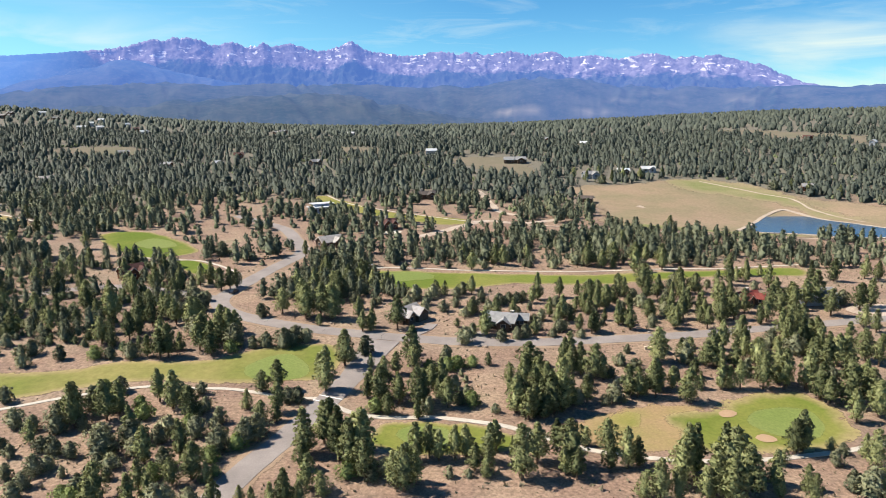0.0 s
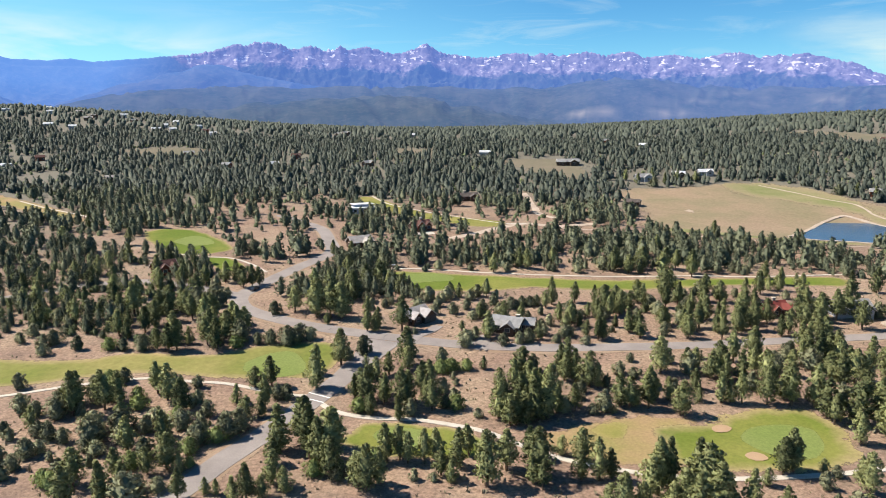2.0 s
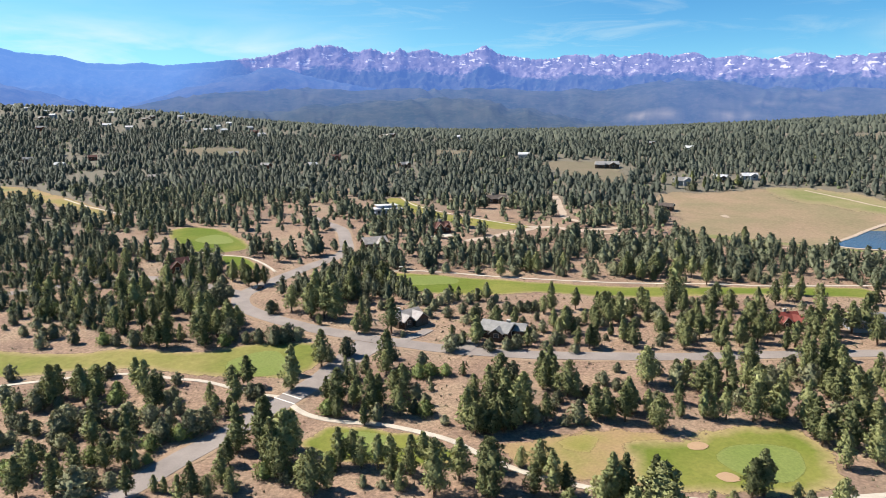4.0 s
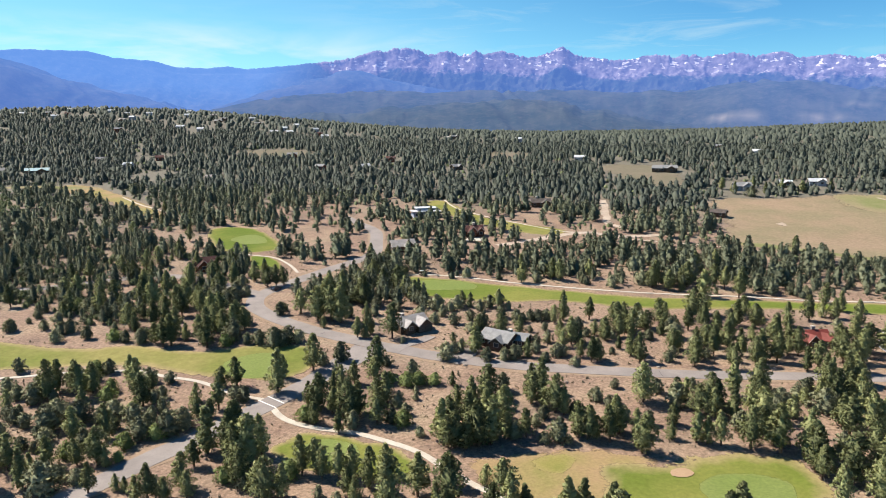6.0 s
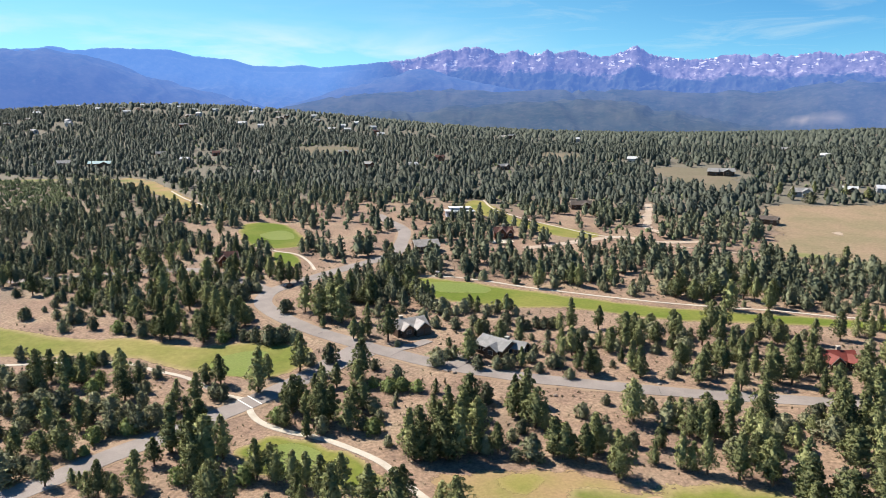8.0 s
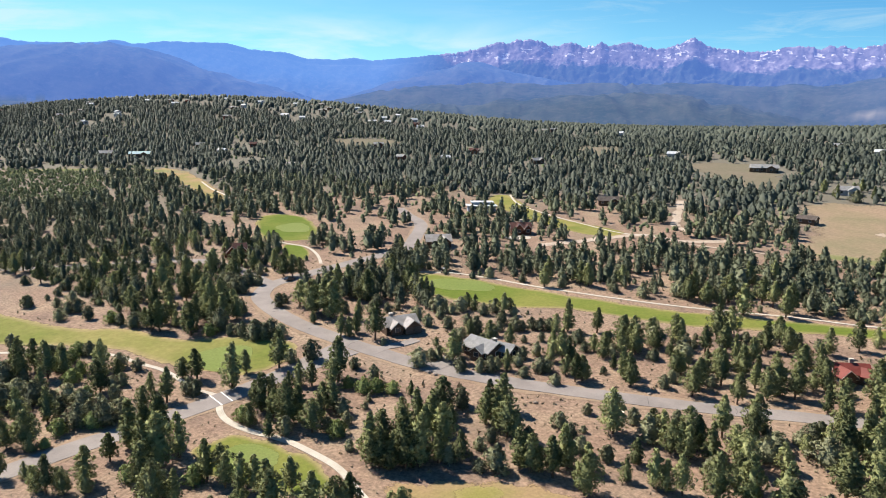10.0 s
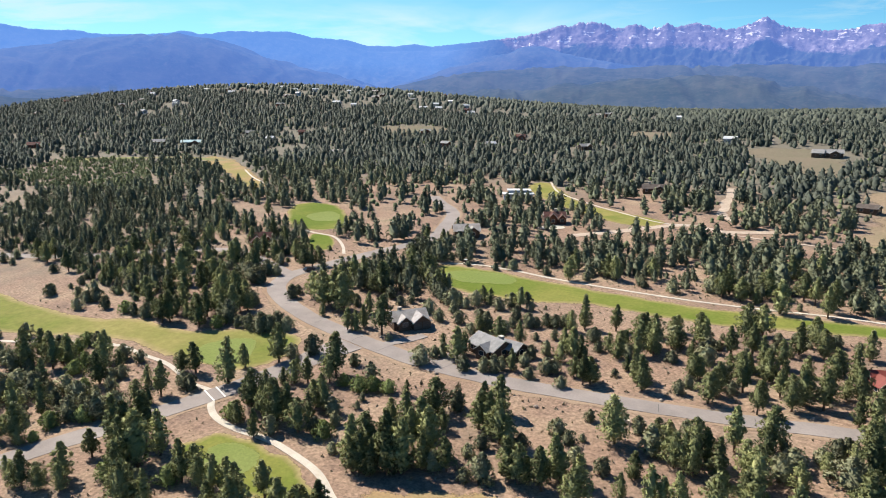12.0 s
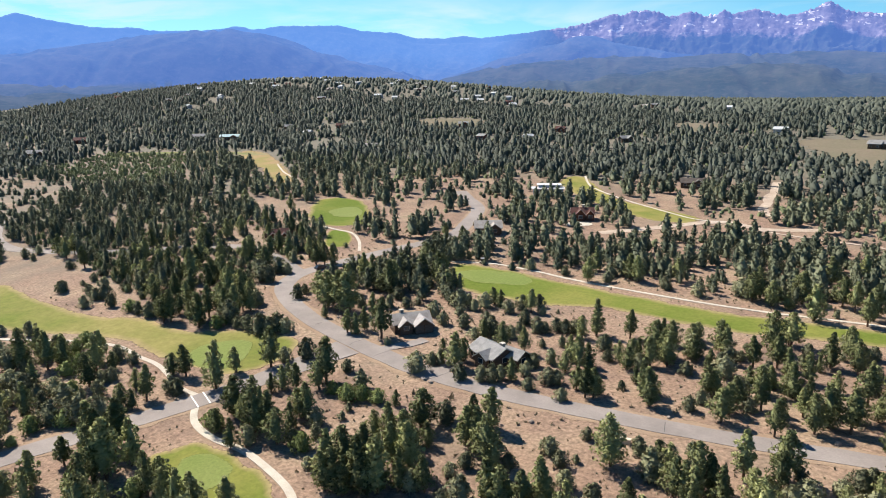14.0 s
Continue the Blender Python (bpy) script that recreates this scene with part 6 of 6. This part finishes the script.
JUNIPERS_D = [(-9.0, 201.3, 3.5), (0.6, 195.9, 6.1), (6.5, 209.6, 6.5), (7.1, 214.9, 3.7), (9.0, 216.0, 4.8), (18.1, 211.4, 4.9), (22.6, 213.1, 4.6), (25.2, 214.0, 5.6), (26.1, 216.3, 4.1), (30.2, 221.2, 3.9), (34.3, 215.1, 3.3), (36.8, 220.0, 4.5), (38.5, 221.0, 3.8), (43.1, 214.1, 3.2), (54.6, 202.9, 2.9), (65.1, 202.8, 4.4), (68.1, 223.9, 3.9), (69.6, 196.5, 7.8), (91.9, 209.2, 2.9), (94.2, 203.2, 5.3), (98.7, 207.5, 3.7), (101.2, 210.9, 4.6), (102.6, 213.7, 3.5), (-180.9, 231.3, 3.1), (-162.8, 225.9, 4.5), (-95.9, 247.0, 6.9), (-91.1, 237.9, 5.6), (-86.4, 252.1, 4.6), (-84.7, 241.4, 7.8), (-63.5, 238.9, 3.6), (-62.0, 234.4, 5.8), (-42.5, 240.9, 4.0)]
JUNIPERS_E = [(-37.2, 237.7, 4.9), (-32.3, 249.8, 5.1), (-29.4, 242.1, 4.9), (-24.8, 244.7, 3.9), (-23.4, 248.6, 3.0), (-12.7, 243.0, 5.7), (-10.4, 253.0, 7.2), (-6.4, 238.5, 4.6), (-6.2, 246.8, 4.7), (-5.3, 253.0, 3.8), (-0.2, 239.6, 4.5), (4.1, 244.7, 4.5), (7.2, 234.1, 3.5), (10.0, 238.2, 7.0), (13.7, 250.4, 5.4), (15.6, 243.9, 3.5), (15.7, 239.2, 4.3), (19.6, 246.3, 5.3), (21.6, 247.4, 3.5), (23.6, 250.1, 4.4), (25.6, 238.2, 2.5), (26.2, 250.2, 4.4), (28.8, 251.8, 4.4), (29.6, 226.4, 3.9), (30.0, 240.9, 3.3), (32.4, 230.0, 4.8), (40.0, 244.8, 4.9), (43.4, 238.6, 3.2), (51.1, 239.3, 3.9), (52.2, 226.0, 2.2), (62.2, 240.5, 3.8), (67.5, 249.3, 3.9)]
JUNIPERS_F = [(68.7, 252.0, 5.4), (69.1, 228.3, 3.5), (78.5, 229.7, 3.4), (83.5, 243.3, 3.6), (142.5, 246.7, 6.7), (-96.0, 263.8, 6.0), (-30.7, 264.2, 4.2), (-9.6, 256.5, 3.9), (-3.7, 256.9, 5.8), (4.8, 256.0, 4.7), (7.2, 260.3, 5.7), (10.3, 265.1, 4.8), (14.1, 259.8, 3.4), (17.6, 263.0, 1.5), (70.0, 263.1, 1.9), (70.6, 255.1, 2.8), (79.0, 260.4, 4.7), (83.5, 267.2, 3.2), (83.6, 259.3, 3.1), (88.0, 270.1, 3.5), (90.8, 267.7, 2.3), (95.4, 268.7, 4.6), (-11.6, 299.3, 5.2), (1.9, 299.1, 3.9), (17.5, 299.1, 4.2), (35.4, 302.6, 4.1), (37.1, 300.2, 4.0), (47.1, 299.6, 5.9), (49.1, 307.6, 5.0), (57.9, 306.4, 6.8), (69.3, 310.3, 4.8), (85.3, 299.7, 2.7)]
JUNIPERS_G = [(112.2, 307.4, 5.5), (117.3, 307.6, 4.1)]
JUNIPERS_H = [(70.0, 244.2, 6.1), (90.9, 274.4, 5.4), (59.6, 252.4, 6.7), (75.3, 234.8, 6.1), (78.7, 245.5, 6.4), (74.0, 206.9, 3.5), (97.2, 271.7, 3.9), (102.3, 269.1, 3.5), (119.5, 266.8, 3.9), (92.6, 198.8, 6.3), (-143.6, 198.2, 5.2), (-133.3, 202.2, 4.1), (-92.0, 157.9, 6.9), (-103.3, 160.7, 6.0), (-87.2, 147.9, 5.1), (-54.6, 162.0, 5.1), (-47.3, 155.0, 4.2), (-43.9, 156.1, 6.9), (-58.2, 155.5, 6.5), (-85.8, 178.8, 5.1), (-54.5, 158.0, 4.3), (-65.9, 153.2, 5.2), (-37.5, 172.6, 5.0), (-133.9, 221.8, 5.3)]
JUNIPERS_S = [(-78.4, 216.6, 8.6), (-55.1, 125.0, 8.8), (-76.1, 146.8, 8.5), (-93.2, 161.9, 7.5), (-88.4, 169.5, 7.8), (-122.3, 202.0, 5.8)]
JUNIPERS_U = [(124.4, 557.8, 9.5), (152.2, 572.8, 9.1), (247.9, 532.1, 9.5)]
JUNIPERS_V = [(103.9, 201.5, 7.2), (103.6, 181.3, 7.2), (83.9, 188.1, 5.9)]
JUNIPERS_W = [(-87.2, 241.3, 7.9), (-64.2, 208.4, 8.8), (-101.0, 319.8, 8.4), (-90.6, 251.5, 7.0), (-83.7, 331.4, 7.0)]
JUNIPERS = JUNIPERS_W + JUNIPERS_V + JUNIPERS_U + JUNIPERS_S + JUNIPERS_H + JUNIPERS_A + JUNIPERS_B + JUNIPERS_C + JUNIPERS_D + JUNIPERS_E + JUNIPERS_F + JUNIPERS_G
OAKS_A = [(-76.3, 130.0, 4.0), (-74.1, 129.1, 3.9), (-74.0, 164.5, 5.1), (-61.4, 137.8, 6.9), (-61.0, 159.3, 4.8), (-51.3, 144.7, 5.8), (-48.8, 139.5, 2.5), (-47.1, 150.1, 5.1), (-20.5, 138.2, 7.3), (-8.1, 143.4, 6.2), (-89.5, 178.2, 4.6), (-86.8, 173.5, 7.7), (-84.9, 168.5, 10.2), (-76.7, 168.9, 7.8), (-17.1, 167.4, 7.1), (-4.1, 191.3, 3.3), (0.9, 190.7, 4.2), (3.8, 172.3, 2.7), (3.8, 192.3, 3.9), (7.1, 170.8, 4.7), (8.1, 193.2, 3.7), (-139.3, 223.8, 4.3), (-102.4, 199.7, 4.5), (-63.6, 203.8, 5.3)]
OAKS = OAKS_A

pine_shapes, pinyon_shapes, juniper_shapes, oak_shapes = {}, {}, {}, {}


def plant(shapes, count, make, x, y, h, base_h, label, category, group, rng):
    """Sets a tree of one of a few shapes, built at its first use and copied after."""
    k = int(rng.integers(count))
    s = h / base_h
    w = s * rng.uniform(0.94, 1.22)
    m = pose(x, y, float(ground(x, y)) - 0.05, rng.normal(0, 1.2), rng.normal(0, 1.2), rng.uniform(0, 360)) @ Matrix.Diagonal((w, w, s, 1))
    if k not in shapes:
        tree = shapes[k] = make(k)
        tree.matrix_basis = m
    else:
        shapes_tree = shapes[k]
        tree = copy_thing(shapes_tree, m @ Matrix.Diagonal((1 / shapes_tree.scale[0], 1 / shapes_tree.scale[1], 1 / shapes_tree.scale[2], 1)))
    size = "tall" if h > 10 else "young" if h < 6 else "middling"
    tagged(tree, label.format(size), category, group)
    return tree


trng = np.random.default_rng(21)
for x, y, h in PINES:
    h = min(h, 9.0 + (h - 9.0) * 0.6, 13.2)
    if h > 6.6:
        plant(pine_shapes, 12, lambda k: pine_tree(40 + k, 10.0, (2.5, 2.95, 2.2, 3.15, 2.7, 2.4)[k % 6], (0.10, 0.17, 0.22, 0.13)[k % 4]), x, y, h, 10.0,
              "{} ponderosa pine with grey-green needles on dry ground", "pine tree", "pines round the road", trng)
    else:
        plant(pinyon_shapes, 8, lambda k: pine_tree(140 + k, 10.0, (3.0, 3.5, 2.7, 3.2)[k % 4], (0.06, 0.10)[k % 2], "pinyon_pine"), x, y, h, 10.0,
              "{} bushy olive-green pinyon pine on dry ground", "pinyon", "pinyons round the road", trng)
for x, y, h in JUNIPERS:
    h = min(h, 3.2 + (h - 3.2) * 0.75)
    plant(juniper_shapes, 9, lambda k: juniper_tree(70 + k, 4.0, (1.85, 1.6, 2.15)[k % 3], JUNIPER, "juniper_tree"), x, y, h, 4.0,
          "{} rounded grey-green juniper on dry ground", "juniper", "junipers among the pines", trng)
for x, y, h in OAKS:
    h = min(h, 4.2)
    plant(oak_shapes, 5, lambda k: juniper_tree(90 + k, 4.0, (2.4, 2.8)[k % 2], OAK, "oak_bush"), x, y, h, 4.0,
          "{} bright green oak brush thicket", "oak bush", "oak brush thickets", trng)
plant(pine_shapes, 12, None, 127.5, 396, 8.5, 10.0, "{} ponderosa pine standing alone in the meadow", "pine tree", "pines round the road", trng) if len(pine_shapes) == 12 else None

# ---- woods ----
CLEARINGS = [
    [(-245, 221), (-220, 224), (-192, 227), (-160, 219), (-123, 210), (-100, 204), (-96, 197), (-122, 193), (-158, 195), (-182, 194)],
    [(-90, 256), (-80, 285), (-72, 312), (-60, 318), (-57, 296), (-61, 272), (-68, 252), (-78, 246)],
    [(-81, 455), (-89, 490), (-33, 443), (11, 423), (28, 417), (64, 409), (90, 411), (90, 385), (59, 378), (38, 380), (13, 370), (-5, 345), (-22, 350), (-21, 380), (-10, 400), (-42, 420)],
    [(-135, 423), (-103, 422), (-70, 366), (-50, 325), (-55, 312), (-90, 362)],
    [(-143, 355), (-108, 380), (-80, 341), (-100, 315)],
    [(-474, 318), (-396, 333), (-333, 301), (-302, 262), (-289, 239), (-340, 225), (-450, 270)],
    [(-492, 368), (-536, 438), (-454, 466), (-301, 359), (-337, 329), (-416, 339)],
    [(-202, 332), (-181, 350), (-151, 322), (-167, 307)],
    [(5, 680), (70, 680), (80, 573), (45, 588)],
    [(-120, 782), (-75, 792), (-60, 730), (-95, 720)],
]
sx, sy = np.random.default_rng(51).uniform((-145, 312), (95, 492), (650, 2)).T
open_ground = np.zeros(len(sx), bool)
for shape in CLEARINGS[2:5]:
    open_ground |= inside(np.array(shape, float), sx, sy)[0]
open_ground &= clearance(sx, sy, 0.8)
sx, sy = sx[open_ground], sy[open_ground]
srng = np.random.default_rng(52)
woods("scattered_trees", sx, sy, srng.uniform(3, 8.5, len(sx)), (srng.random(len(sx)) < 0.5).astype(int), WOODS, "scattered pines and junipers on bare ground", 2)
for shape in CLEARINGS:
    AVOID.append(("area", np.array(shape, float), 0.0))
for spot in [(-118, 344, 16), (-88, 394, 9), (-180, 329, 12), (35, 388, 9), (-5, 446, 14), (-31, 424, 12), (118, 419, 10), (-365, 555, 26), (52, 620, 34), (64, 626, 26), (-167, 400, 7)]:
    AVOID.append(("round", spot[:2], spot[2]))
wr = np.random.default_rng(11)


def heights(n, low, high, rng):
    return low + (high - low) * rng.beta(2.0, 1.8, n)


x, y = scatter(3900, -470, 420, 302, 480, 6, 0.78)
woods("mid_woods", x, y, heights(len(x), 4, 11.5, wr), (wr.random(len(x)) < 0.25).astype(int), WOODS, "mixed pine and juniper woods on a gentle slope", 2)
x, y = scatter(235, -72, -14, 252, 303, 16, 1.0)
woods("bend_woods", x, y, heights(len(x), 4.5, 10, wr), (wr.random(len(x)) < 0.25).astype(int), WOODS, "pines inside the bend of the road", 3)
x, y = scatter(540, -15, 175, 303, 384, 15, 1.05)
woods("band_woods", x, y, heights(len(x), 3.5, 7.4, wr), (wr.random(len(x)) < 0.4).astype(int), WOODS, "band of pines between fairway and gravel drive", 3)
x, y = scatter(1250, -330, -100, 205, 330, 9, 0.72)
woods("side_woods", x, y, heights(len(x), 3.5, 10.0, wr), (wr.random(len(x)) < 0.45).astype(int), WOODS, "open pine and juniper woods beside the fairway", 3)
x, y = scatter(25000, -1150, 560, 480, 900, 7, 0.92)
woods("far_woods", x, y, heights(len(x), 3.5, 11, wr), (wr.random(len(x)) < 0.25).astype(int), HAZED_PINES, "distant dark pine woods", 1)
x, y = scatter(3000, -1150, -470, 200, 480, 12, 0.9)
woods("slope_woods", x, y, heights(len(x), 6, 13, wr), (wr.random(len(x)) < 0.25).astype(int), HAZED_PINES, "pine woods and brush on a far slope", 1)
x, y = scatter(19000, -2000, 1400, 900, 1850, 8, 1.15)
ok = (x > 150 - 2.3 * y) & (x < 0.75 * y)
woods("rim_woods", x[ok], y[ok], heights(int(ok.sum()), 5, 11.5, wr), (wr.random(int(ok.sum())) < 0.2).astype(int), HAZED_PINES, "dark pine woods up to the rim of the mesa", 0)

bx, by = np.random.default_rng(31).uniform((-545, 325), (-295, 470), (3000, 2)).T
odd, _ = inside(np.array(CLEARINGS[6], float), bx, by)
woods("oak_brush", bx[odd], by[odd], 2.5 + 7.5 * np.random.default_rng(32).beta(1.3, 2.4, int(odd.sum())), np.ones(int(odd.sum()), int), BRUSH, "low green oak brush on an open slope", 2)
bx, by = np.random.default_rng(33).uniform((-480, 225), (-285, 335), (260, 2)).T
odd, _ = inside(np.array(CLEARINGS[5], float), bx, by)
woods("oak_brush", bx[odd], by[odd], np.random.default_rng(34).uniform(3, 11, int(odd.sum())), np.ones(int(odd.sum()), int), WOODS, "scattered juniper bushes on a bare clearing", 2)
x, y = scatter(700, -235, -92, 200, 300, 43, 0.85)
woods("oak_brush", x, y, np.random.default_rng(44).uniform(3.5, 8, len(x)), np.ones(len(x), int), BRUSH, "low grey-green oak brush between the pines", 3)
x, y = scatter(4500, -800, 480, 340, 760, 41, 1.0)
woods("oak_brush", x, y, np.random.default_rng(42).uniform(2.5, 7, len(x)), np.ones(len(x), int), BRUSH, "grey-green oak brush between the far pines", 0)

# ---- undergrowth ----
def undergrowth():
    rng = np.random.default_rng(5)
    x, y = rng.uniform(-230, 190, 9000), rng.uniform(112, 330, 9000)
    keep = clearance(x, y, 0.3)
    x, y = x[keep], y[keep]
    z = ground(x, y)
    n = len(x)
    size = rng.uniform(0.12, 0.4, n) * np.where(rng.random(n) < 0.06, 1.9, 1)
    up = np.tile((0, 0, 1.0), (n, 1))
    v, _ = tufts(np.stack([x, y, z + size * 0.3], -1), up, size * 1.6, 4, rng)
    me = bpy.data.meshes.new("sage_and_grass")
    me.from_pydata(v.tolist(), [], tri_faces(v))
    me.attributes.new("tint", "FLOAT", "POINT").data.foreach_set("value", np.repeat(rng.random(n), 12).astype(np.float32))
    me.materials.append(SAGE)
    tagged(new("sage_and_grass", me), "sparse dry sage and grass tufts on bare soil", "undergrowth", kind="stuff")


undergrowth()
